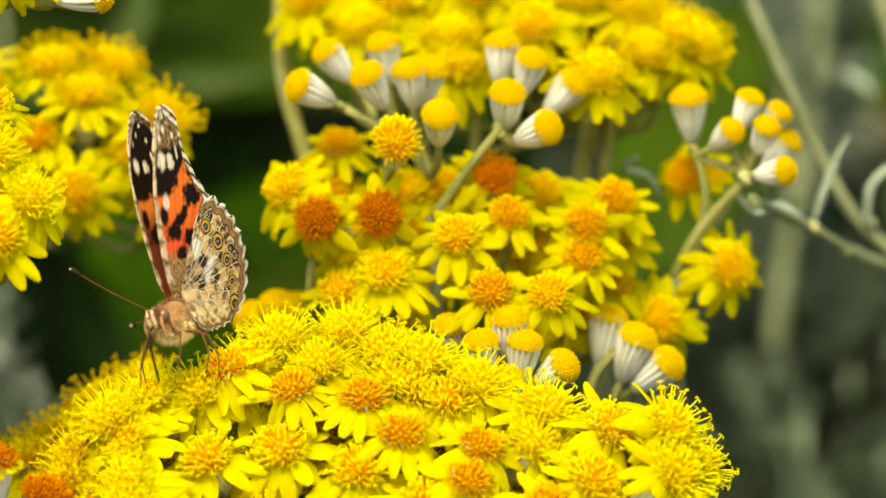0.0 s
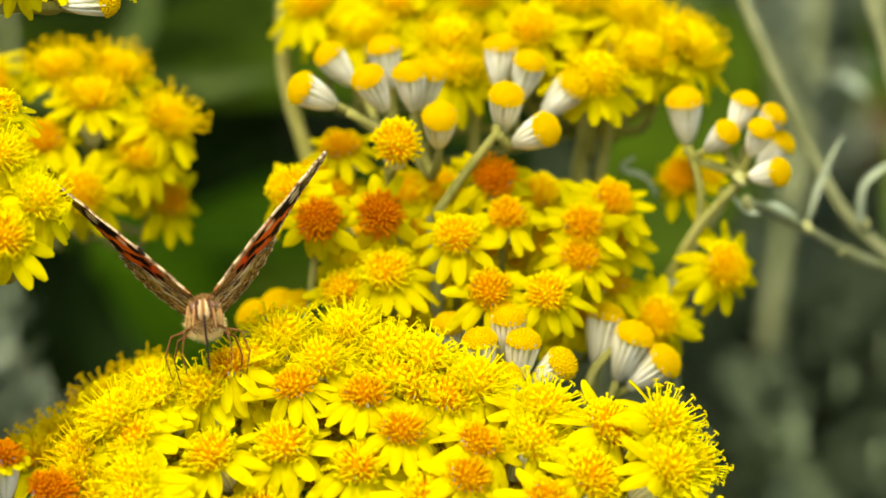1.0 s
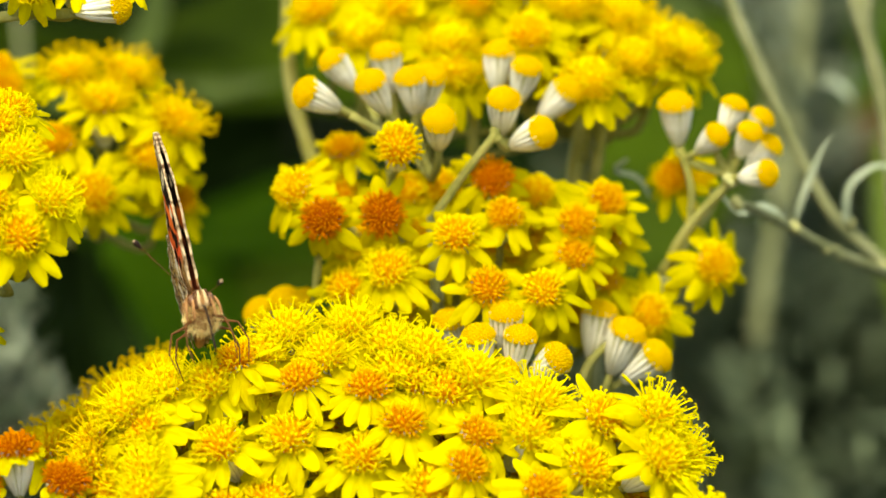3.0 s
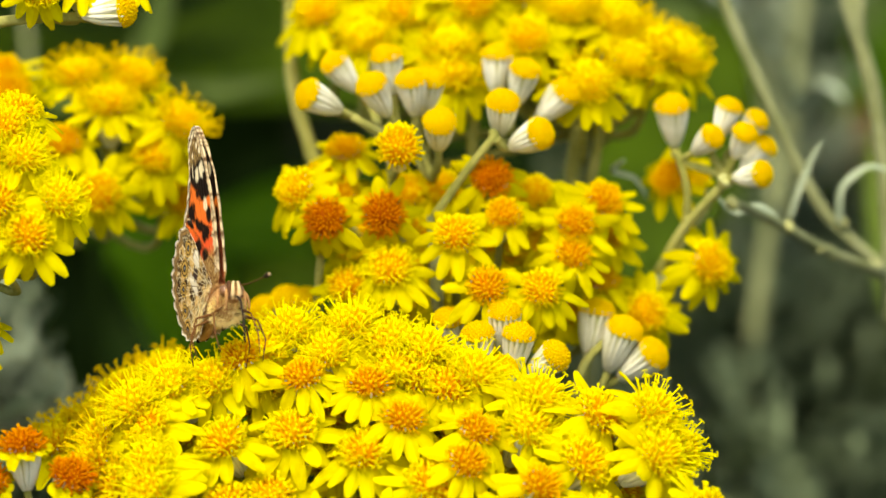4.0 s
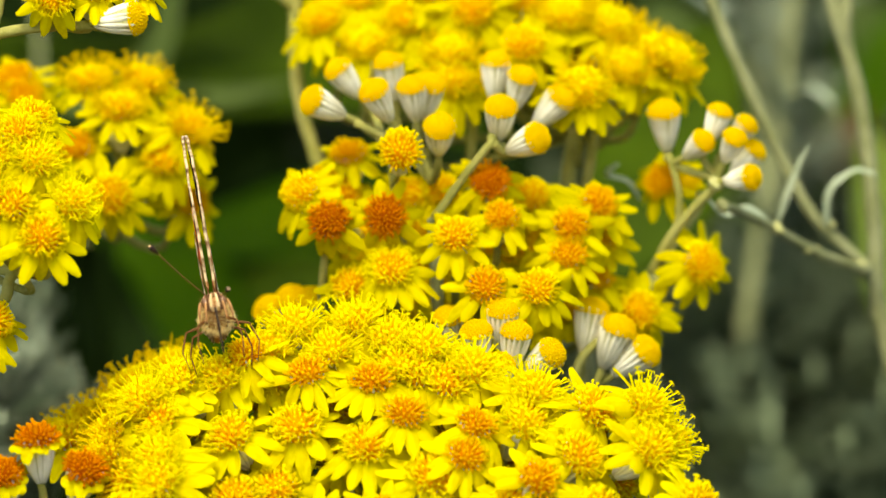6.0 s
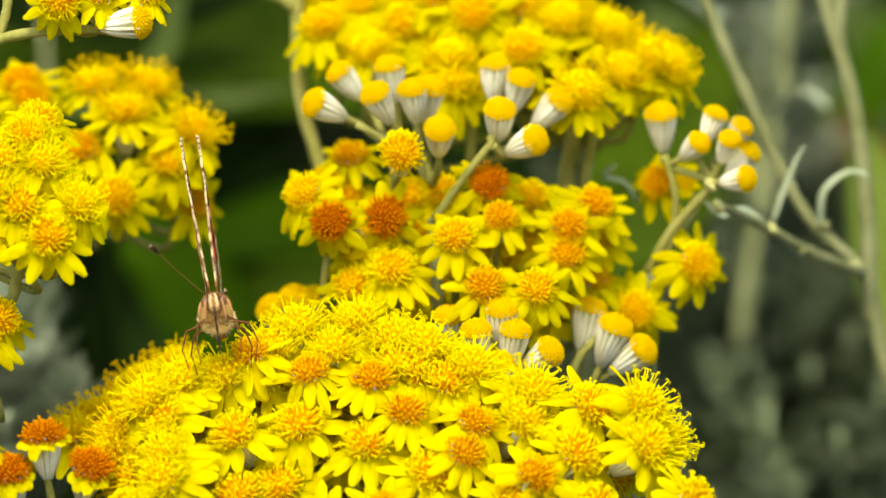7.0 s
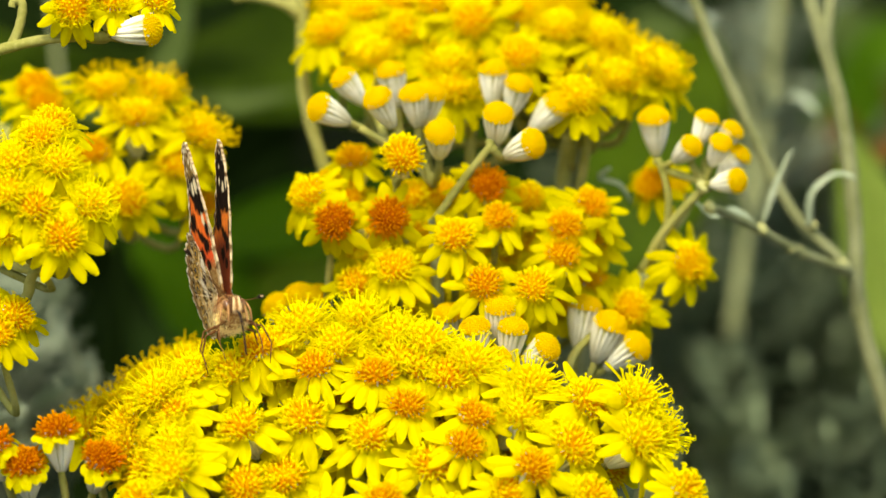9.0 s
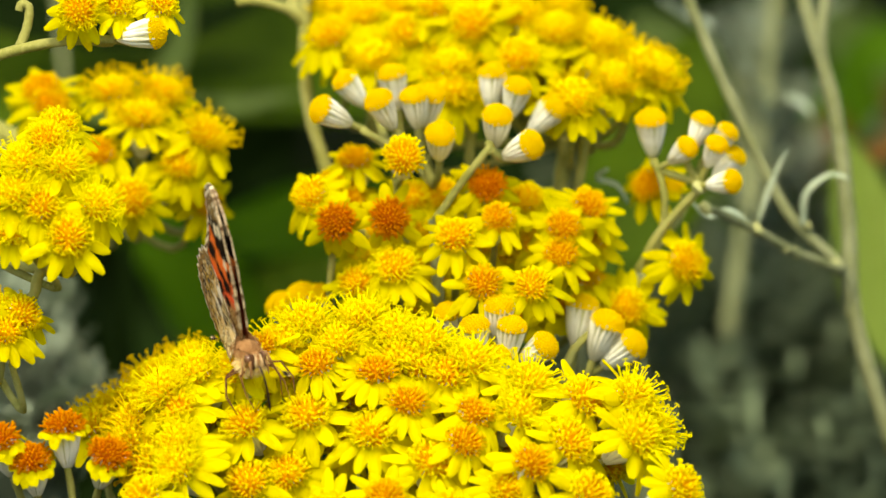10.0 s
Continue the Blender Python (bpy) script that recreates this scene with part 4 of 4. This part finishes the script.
def fore_scales(a, h, edge, vein, upper):
    grain = noise.noise((a * 2.2, h * 2.2, 3))
    c = blend(ORANGE, HOT, (14 - h) / 6) if not upper else blend((0.86, 0.24, 0.035), (0.72, 0.12, 0.02), (14 - h) / 6)
    # upper base: red-brown scales, darkened further for the shade between closed wings
    c = blend(c, (0.22, 0.045, 0.018) if upper else blend((0.20, 0.08, 0.02), BUFF, 0.5 + 2 * grain), (14.5 - h) / 3.5 if upper else (8.5 - h) / 2.5)
    tip = h - (16.2 - 0.25 * (a - 4) if upper else 16.4 + 0.45 * a) + 1.4 * noise.noise((a * 0.5, h * 0.5, 1))
    if upper:
        c = blend(c, BLACK, tip * 1.2)
    else:
        c = blend(c, BLACK, 0.95 * tip * 1.2)
        c = blend(c, blend((0.05, 0.026, 0.008), (0.42, 0.27, 0.09), 0.5 + 1.5 * grain), (h - 22.6 + 0.9 * noise.noise((a * 0.9, h * 0.3, 6))) * 1.0)
    for ca, ch, ra, rh, turn in ((1.2, 17.4, 2.6, 1.3, 12), (4.4, 12.6, 2.0, 0.8, 35), (7.8, 15.6, 1.9, 1.3, 10), (1.8, 10.4, 1.5, 1.0, 0), (5.6, 9.4, 1.5, 1.0, 30), (0.2, 13.0, 0.7, 1.3, 0), (3.0, 7.2, 1.1, 0.8, 0), (8.8, 18.4, 1.0, 1.6, 30), (-0.4, 20.4, 0.7, 2.4, 0)):
        c = blend(c, BLACK, blot(a, h, ca, ch, ra, rh, turn))
    for ca, ch, ra, rh in ((1.5, 21.2, 0.8, 1.1), (3.8, 20.9, 0.6, 0.9), (3.2, 26.0, 0.3, 0.5), (5.3, 24.8, 0.35, 0.4), (5.6, 22.4, 0.3, 0.8), (2.0, 24.6, 0.25, 0.4), (1.1, 15.2, 0.55, 0.9), (4.4, 27.2, 0.25, 0.3)):
        if upper and ch < 16:
            continue
        c = blend(c, WHITE, blot(a, h, ca, ch, ra * (0.75 if upper else 1.0), rh * (0.75 if upper else 1.0)))
    if upper is False:
        c = blend(c, (0.72, 0.62, 0.46), 0.8 * blot(a, h, 4.2, 28.2, 0.9, 0.7))
        c = blend(c, (0.50, 0.38, 0.22), 0.6 * ((-0.5 - a) / 0.5) * (1 if h > 3 else 0))
    c = blend(c, blend(c, (0.03, 0.012, 0.008), 0.45), vein * (1 if h < 23 else 0.6))
    rim = edge - (0.95 if upper else 0.91)
    if rim > 0 and a > 2:
        c = blend(BROWN, WHITE, (0.5 if upper else 1.1) + 2.2 * math.sin(h * 4.2 + a * 3.2)) if rim > 0.02 else blend(BROWN, BUFF, 0.3 + grain)
    if not upper and a - lead(h) < 0.6 + 0.4 * grain + 0.3 * (h < 10) and 3 < h < 29:
        c = blend((0.12, 0.055, 0.02), (0.72, 0.55, 0.32), 0.75 + 0.5 * math.sin(h * 1.9 + 4 * grain) + 1.6 * noise.noise((a * 0.6, h * 1.4, 31)))
    if upper and a - lead(h) < 0.4 and 3 < h < 29:
        c = blend((0.12, 0.055, 0.02), (0.72, 0.55, 0.32), 0.6 + 0.5 * math.sin(h * 1.9 + 4 * grain) + 1.6 * noise.noise((a * 0.6, h * 1.4, 31)))
    return blend(c, (0.05, 0.03, 0.02), max(0, grain) * 0.12)


def hind_scales(a, h, edge, vein, upper):
    grain = noise.noise((a * 1.6, h * 1.6, 5))
    cell = noise.noise((a * 0.55, h * 0.55, 2))
    if upper:
        c = blend((0.84, 0.32, 0.09), (0.42, 0.16, 0.06), (7 - math.hypot(a, h)) / 4 + 0.4 * grain)
        for k in range(6):
            t = radians(62 - k * 16)
            c = blend(c, BLACK, blot(a, h, 12.4 * math.cos(t), 12.4 * math.sin(t), 0.8, 0.8))
            c = blend(c, BLACK, blot(a, h, 15.2 * math.cos(t + 0.1), 15.2 * math.sin(t + 0.1), 0.5, 0.7))
        c = blend(c, BLACK, vein * 0.5)
        c = blend(c, (0.50, 0.36, 0.18), (1 - h) / 3)
        if edge > 0.955:
            c = WHITE if math.sin(h * 2.9 - a * 2.6) > 0 else BLACK
    else:
        c = blend((0.07, 0.032, 0.010), (0.66, 0.43, 0.15), 0.42 + 2.6 * cell + 1.0 * grain)
        c = blend(c, (0.04, 0.022, 0.010), 1.6 * noise.noise((a * 0.45, h * 0.45, 14)) + 0.05)
        c = blend(c, (0.86, 0.74, 0.46), 1.15 - 22 * abs(noise.noise((a * 0.55, h * 0.55, 9))))
        c = blend(c, (0.86, 0.74, 0.46), 1.05 - 18 * abs(noise.noise((a * 0.9, h * 0.9, 21))))
        low = blend((0.90, 0.72, 0.34), (0.40, 0.22, 0.06), 0.25 + 1.9 * noise.noise((a * 0.8, h * 1.2, 17)))
        c = blend(c, low, (1.5 - h - 0.12 * a) / 3.5)
        c = blend(c, (0.84, 0.77, 0.62), blot(a, h, 8.6, 4.2, 0.8, 1.8, -30))
        c = blend(c, (0.84, 0.77, 0.62), blot(a, h, 6.4, 7.6, 0.8, 1.2))
        c = blend(c, (0.05, 0.03, 0.03), blot(a, h, 7.4, 5.4, 0.8, 0.9))
        c = blend(c, (0.07, 0.033, 0.012), 2.2 * vein if vein < 0.5 else 0)
        c = blend(c, (0.86, 0.73, 0.45), (vein - 0.35) * 3)
        for k, size in ((0, 1.0), (1, 1.15), (2, 0.9), (3, 0.85), (4, 1.3)):
            t = radians(50 - k * 14.5)
            q = math.hypot(a - 14.2 * math.cos(t), h - 13.6 * math.sin(t)) / size
            if q < 1.45:
                c = (0.03, 0.02, 0.012) if 0.95 < q < 1.2 else (0.62, 0.38, 0.09) if q >= 0.6 else (0.03, 0.025, 0.02) if q > 0.25 else (0.20, 0.22, 0.24)
        if 0.865 < edge < 0.885 or 0.93 < edge < 0.945:
            c = (0.07, 0.04, 0.02)
        elif 0.965 <= edge:
            c = (0.86, 0.80, 0.66) if math.sin(h * 2.9 - a * 2.6) > -0.6 else (0.06, 0.04, 0.025)
        elif 0.945 <= edge < 0.965:
            c = (0.50, 0.36, 0.18)
        elif 0.885 <= edge <= 0.93:
            c = blend((0.40, 0.22, 0.06), (0.20, 0.13, 0.06), 0.5 + grain)
    return c


def wing(name, label, outline, colours, side, parent, thick):
    """A wing in the y-z plane with its hinge along y; side is +1 or -1 for the way in which its outer (under) face looks."""
    ring = curve_points([Vector((0, a, h)) for a, h in outline] + [Vector((0, *outline[0]))], 14)[:-1]
    n, rings = len(ring), 70
    heart = Vector((0, outline[0][0] + 1.0, outline[0][1] + 0.8))
    for q in ring:
        if q.y > 5:
            spoke = q - heart
            q += spoke.normalized() * 0.28 * math.cos(math.atan2(spoke.z, spoke.y) * 360 / 8.6)
    hind = name == "hindwing"
    stretch, sweep, out = (1.04 if hind else 1.0), radians(9.4), (0.32 if hind else 0.15)
    bm = bmesh.new()
    layer = bm.verts.layers.float_color.new("scales")
    layers = []
    for upper in (False, True):
        grid = []
        for i in range(rings + 1):
            f = (i / rings) ** 0.85
            row = []
            for k, q in enumerate(ring):
                p = heart.lerp(q, f)
                bow = 0.5 * math.sin(p.z * 0.16) * p.y * 0.08 + 0.05 * math.sin(k * 0.55) * f
                bow += 0.5 if hind else 0.4 * (1 - math.exp(-max(0.0, p.y - lead(p.z)) / 1.8)) * min(1.0, p.z / 5)
                if hind:
                    bow += 1.7 * max(0.0, min(1.0, (1.5 - p.z) / 4)) * math.exp(-max(0.0, p.y - 2) / 7)
                half = 0.5 * thick * (1 - 0.7 * f)
                if not hind and 2 < p.z < 29.5:
                    half += 0.17 * math.exp(-max(0.0, p.y - lead(p.z)) / 0.6)
                y, z = p.y * stretch, p.z
                v = bm.verts.new(Vector((side * (bow + (-half if upper else half) + out), y * math.cos(sweep) - z * math.sin(sweep), y * math.sin(sweep) + z * math.cos(sweep))) * MM)
                ray = math.atan2(q.z - heart.z, q.y - heart.y) * 180 / math.pi
                vein = max(0.0, 1 - abs((ray / 8.6) % 1 - 0.5) * 2 * (2.6 + 11 * f)) if f < 0.95 else 0.0
                v[layer] = (*colours(p.y, p.z, f, vein, upper), 1)
                row.append(v)
            grid.append(row)
        for a, b in zip(grid, grid[1:]):
            for k in range(n):
                face = (a[k], a[(k + 1) % n], b[(k + 1) % n], b[k])
                bm.faces.new(face if (side > 0) != upper else face[::-1])
        layers.append(grid[-1])
    for k in range(n):
        bm.faces.new((layers[0][k], layers[0][(k + 1) % n], layers[1][(k + 1) % n], layers[1][k]))
    return part(name, mesh_of(name, bm, WING), None, parent, label)


def ball(bm, centre, radii, n=14, rings=9):
    m = Matrix.Translation(centre) @ Matrix.Diagonal((*radii, 1))
    bmesh.ops.create_uvsphere(bm, u_segments=n, v_segments=rings, radius=1, matrix=m)


def hairs(parent, name, material, seats, count, length, lay, seed):
    """Fine hairs on rounded seats: (centre, radii) in millimetres."""
    r = random.Random(seed)
    bm = bmesh.new()
    for centre, radii in seats:
        for _ in range(count):
            n = Vector([r.gauss(0, 1) for _ in range(3)]).normalized()
            p = Vector(centre) + Vector((n.x * radii[0], n.y * radii[1], n.z * radii[2]))
            d = (n + Vector(lay) * r.uniform(0.5, 1.2) + Vector([r.uniform(-0.3, 0.3) for _ in range(3)])).normalized()
            q = p + d * length * r.uniform(0.5, 1.2)
            s = d.orthogonal().normalized() * 0.035
            s.rotate(Matrix.Rotation(r.uniform(0, 6), 3, d))
            bm.faces.new([bm.verts.new(x * MM) for x in (p - s, p + s, q)])
    part(name, mesh_of(name, bm, material), None, parent)


def butterfly():
    """Head towards -y, wings hinged along y at the top of the thorax; the origin is at the hinge."""
    fly = tagged(new("butterfly"), "orange and black butterfly with mottled brown underwings on yellow flowers", "butterfly")
    bm = bmesh.new()
    for c, r in (((0, 0.6, -2.3), (2.4, 3.0, 2.8)), ((0, 4.2, -2.4), (1.3, 3.8, 1.6)), ((0, 8.4, -2.7), (0.9, 3.6, 1.1))):
        ball(bm, Vector(c) * MM, [q * MM for q in r])
    part("body", bm, FUR_BROWN, fly, "cream and brown furry body")
    bm = bmesh.new()
    ball(bm, Vector((0, -3.6, -2.6)) * MM, (1.5 * MM, 1.3 * MM, 1.5 * MM))
    part("head", bm, FUR_BROWN, fly)
    wings, legs = [], []
    for s, word in ((-1, "forewing"), (1, "forewing")):
        wings.append((wing("forewing", "orange forewing with a black and white tip", FORE, fore_scales, s, fly, 0.26), s))
    for s in (-1, 1):
        ob = wing("hindwing", "brown and cream marbled hindwing with eyespots", HIND, hind_scales, s, fly, 0.14)
        wings.append((ob, s))
    for s in (-1, 1):
        bm = bmesh.new()
        ball(bm, Vector((s * 1.35, -3.8, -2.1)) * MM, (0.75 * MM, 0.95 * MM, 1.05 * MM), 16, 12)
        part("eye", bm, EYE, fly, "brown compound eye")
        bm = bmesh.new()
        tube(bm, curve_points([Vector(p) * MM for p in ((s * 0.45, -4.4, -3.8), (s * 0.55, -5.1, -3.2), (s * 0.5, -5.5, -2.2), (s * 0.4, -5.6, -1.2))], 4), [q * MM for q in (0.24, 0.28, 0.32, 0.33, 0.33, 0.32, 0.3, 0.28, 0.25, 0.22, 0.17, 0.12, 0.08)], 8)
        part("palp", bm, PALP, fly, "buff palp with brown hair")
        bm = bmesh.new()
        tube(bm, curve_points([Vector(p) * MM for p in ((s * 1.1, -4.5, -3.8), (s * 1.0, -5.0, -2.6), (s * 0.8, -4.9, -1.0))], 4), 0.32 * MM, 6)
        part("face_stripe", bm, STRIPE, fly, "brown stripe of the face")
        for k, (x, low) in enumerate(((1.7, -5.6), (2.8, -5.0))):
            bm = bmesh.new()
            tube(bm, curve_points([Vector(p) * MM for p in ((s * (x - 0.55), -4.3 + k, -1.6), (s * (x - 0.15), -4.75 + 1.2 * k, -3.4), (s * x, -4.0 + 1.2 * k, low))], 5), [q * MM for q in (0.12, 0.18, 0.22, 0.24, 0.25, 0.25, 0.24, 0.22, 0.2, 0.16, 0.1)], 6)
            part("face_stripe", bm, FUR_BROWN, fly, "brown stripe of the breast")
        end = (-8.2, -11.0, 5.4) if s < 0 else (2.2, -12.0, -3.8)
        root = (s * 0.7, -3.9, -1.2)
        line = curve_points([Vector(root) * MM, (Vector(root) * 0.5 + Vector(end) * 0.5 + Vector((0, 0, -0.3))) * MM, Vector(end) * MM], 6)
        bm = bmesh.new()
        tube(bm, line, 0.085 * MM, 6)
        antenna = part("antenna", bm, LEG, fly, "thin antenna with a dark club")
        d = (line[-1] - line[-2]).normalized()
        bm = bmesh.new()
        tube(bm, [line[-1] - d * 0.4 * MM, line[-1] + d * 0.3 * MM, line[-1] + d * 1.0 * MM, line[-1] + d * 1.5 * MM], [q * MM for q in (0.1, 0.36, 0.46, 0.36)], 8)
        part("club", bm, DARK, antenna)
        bm = bmesh.new()
        ball(bm, line[-1] + d * 1.5 * MM, (0.2 * MM, 0.2 * MM, 0.2 * MM), 10, 8)
        part("club_tip", bm, PALP, antenna, "pale tip of the club")
        for k, (y, reach, drop, back) in enumerate(((-2.0, 2.6, -12.6, -1.8), (-0.2, 5.6, -12.0, 0.4), (1.8, 4.2, -11.4, 2.6))):
            a = Vector((s * 1.4, y, -4.2))
            b = a + Vector((s * reach * 0.7, back * 0.3, -1.0))
            c = a + Vector((s * reach * 0.9, back * 0.8, -4.6 + 0.4 * k))
            e = Vector((s * (1.4 + reach * 0.75), y + back * 1.2, drop))
            bm = bmesh.new()
            tube(bm, [p * MM for p in (a, a.lerp(b, 0.5), b, b.lerp(c, 0.5), c, c.lerp(e, 0.5), e)], [q * MM for q in (0.3, 0.26, 0.17, 0.16, 0.13, 0.1, 0.08)], 6)
            legs.append((part("leg", bm, LEG, fly, "thin brown jointed leg"), a * MM))
    bm = bmesh.new()
    tube(bm, curve_points([Vector(p) * MM for p in ((0, -4.9, -3.6), (0, -6.2, -5.0), (0.1, -6.0, -8.0), (0.1, -5.0, -12.0))], 4), [0.2 * MM] * 12 + [0.12 * MM], 6)
    part("proboscis", bm, DARK, fly, "dark straight feeding tube")
    hairs(fly, "thorax_hair", FUR_BROWN, (((0, 0.8, -1.2), (2.3, 2.9, 2.1)),), 1700, 0.7, (0, 0.3, -0.2), 1)
    hairs(fly, "abdomen_hair", FUR, (((0, 4.2, -2.4), (1.3, 3.8, 1.6)),), 500, 0.7, (0, 0.8, -0.2), 2)
    hairs(fly, "face_hair", FUR, (((0, -3.9, -3.4), (1.5, 1.0, 1.2)),), 260, 0.7, (0, -0.5, -0.3), 6)
    hairs(fly, "breast_hair", FUR_PALE, (((0, -0.3, -3.7), (2.5, 2.9, 2.0)),), 2600, 1.1, (0, -0.3, -0.4), 7)
    hairs(fly, "palp_hair", PALP, (((0, -5.0, -2.6), (0.9, 0.7, 1.5)),), 200, 0.5, (0, -0.6, 0.2), 4)
    hairs(fly, "head_hair", FUR_BROWN, (((0, -3.4, -2.2), (1.6, 1.3, 1.6)),), 500, 0.5, (0, -0.4, 0.4), 3)
    return fly, wings, legs


fly, wings, legs = butterfly()
cam.data.dof.use_dof = True
cam.data.dof.focus_object = FOCUS
cam.data.dof.aperture_fstop = 11.0


def motions():
    """Each row: seconds, place of the hinge across and up in cm, nod, lean, turn, opening of the two wings in degrees."""
    rows = [
        (0.0, -4.039, -0.788, 0.5, -9, -11.4, -35.7, 4.6, 3.5),
        (0.1, -4.011, -0.829, 0.5, -10.2, -9.6, -36.6, 17.1, 2.6),
        (0.2, -4.079, -0.858, 0.5, -5.3, -11.1, -35.9, 23.3, 18.9),
        (0.3, -4.025, -0.836, 0.5, -6.3, -10.4, -34.9, 26.7, 15.6),
        (0.4, -4.032, -0.807, 0.5, -8.9, -9.1, -34.7, 3, 5.3),
        (0.6, -3.972, -0.810, 0.5, -10.9, -7.7, -28.8, 7.5, -0.5),
        (0.7, -3.761, -0.811, 0.5, -15.2, -9.9, -20.4, 7.7, 3.9),
        (0.8, -3.622, -0.807, 0.5, -10, -9.2, -2.4, 20.2, 18.5),
        (0.9, -3.612, -0.794, 0.5, -14, -7.2, 1, 40.6, 42.1),
        (1.0, -3.633, -0.761, 0.5, -14, -5.2, 1, 45, 43),
        (1.1, -3.615, -0.813, 0.5, -11, -9.2, 8.2, 21.6, 22.2),
        (1.2, -3.688, -0.829, 0.5, -23.5, -8.4, 6.5, -0.6, -0.6),
        (1.6, -3.797, -0.813, 0.5, -24, -10.2, 5.5, -0.6, -0.6),
        (2.0, -3.856, -0.787, 0.5, -24.7, -11.2, 5.5, -0.6, -0.6),
        (2.5, -3.908, -0.763, 0.5, -22.6, -11.8, 5.5, -0.6, -0.6),
        (2.7, -3.905, -0.779, 0.5, -24.8, -12.2, 6.0, -0.6, -0.6),
        (3.8, -3.567, -0.707, 0.5, -26.8, -0.9, 22.4, -0.6, -0.6),
        (4.0, -3.527, -0.672, 0.5, -29, 1.6, 23.4, -0.6, -0.6),
        (4.1, -3.558, -0.746, 0.5, -24.5, -8, 20.5, -0.5, 10.5),
        (4.2, -3.627, -0.771, 0.5, -19.5, -15.1, 19.2, 6.7, 13.7),
        (4.3, -3.722, -0.804, 0.5, -12, -16.9, 20.2, 18.4, 20.9),
        (4.4, -3.732, -0.793, 0.5, -8, -13, 25.2, 55.6, 52.9),
        (4.5, -3.666, -0.705, 0.5, -7, -8.7, 26.2, 56.8, 59.3),
        (4.6, -3.523, -0.798, 0.5, -25.1, -14.2, 20.2, 9.8, 24.2),
        (4.7, -3.544, -0.800, 0.5, -17.8, -5.1, 16.5, -0.5, 7.9),
        (5.0, -3.579, -0.814, 0.5, -15, -3.2, 17.8, 1.7, 4.1),
        (5.5, -3.593, -0.829, 0.5, -20.2, -3.9, 14, -0.5, 0.8),
        (5.7, -3.738, -0.827, 0.5, -22.3, -9.2, 8, -0.6, -0.6),
        (6.8, -3.836, -0.830, 0.5, -22.4, -7.6, -0.5, 2.9, -0.5),
        (7.5, -3.845, -0.817, 0.5, -19.3, -8.5, -0.5, 4.4, 2.1),
        (8.0, -3.839, -0.861, 0.5, -18.4, -8.7, -0.5, 3.4, -0.5),
        (8.4, -3.808, -0.877, 0.5, -15.9, -7.4, -0.5, 9.4, 2.2),
        (8.8, -3.760, -0.927, 0.5, -14.7, -7.4, -2.7, 14.3, 7.3),
        (8.9, -3.735, -0.933, 0.5, -14.9, -8.1, 0.1, 14.3, 8.5),
        (9.0, -3.743, -0.895, 0.5, -18.2, -5.6, 16.2, 4.5, 5.6),
        (9.2, -3.671, -1.016, 0.4, -17.2, -9, 20.6, -0.5, 8.5),
        (9.3, -3.597, -1.065, 0.4, -7.1, -7.9, 19.7, -0.5, 13),
        (9.4, -3.520, -1.127, 0.4, 7.6, -6.6, 21.7, 19.5, 12.8),
        (9.5, -3.413, -1.202, 0.4, 6.4, -8.6, 19.7, 18.8, 24.6),
        (9.6, -3.467, -1.337, 0.2, 24.4, -13.2, 26.3, 17.7, 8.6),
        (9.7, -3.479, -1.472, 0.0, 20, -16.3, 18.6, -0.6, -0.6),
        (9.8, -3.507, -1.514, -0.1, 20.6, -14.1, 18.4, -0.6, -0.6),
        (10.0, -3.491, -1.650, -0.1, 16.5, -17.7, 16.6, -0.6, -0.6),
    ]
    walk(fly, [(t, Matrix.Translation(spot(u, v, d)) @ TILT @ pose(0, 0, 0, 0, lean) @ pose(0, 0, 0, 0, 0, turn) @ pose(0, 0, 0, nod)) for t, u, v, d, nod, lean, turn, a, b in rows])
    for ob, s in wings:
        walk(ob, [(r[0], pose(s * 0.0004, 0, 0, 0, s * (r[7] if s < 0 else r[8]), s * 3.2)) for r in rows])

    # the legs stay upright while the body nods
    for ob, hip in legs:
        walk(ob, [(r[0], Matrix.Translation(hip) @ pose(0, 0, 0, -0.85 * (r[4] + 18)) @ Matrix.Translation(-hip)) for r in rows])


motions()
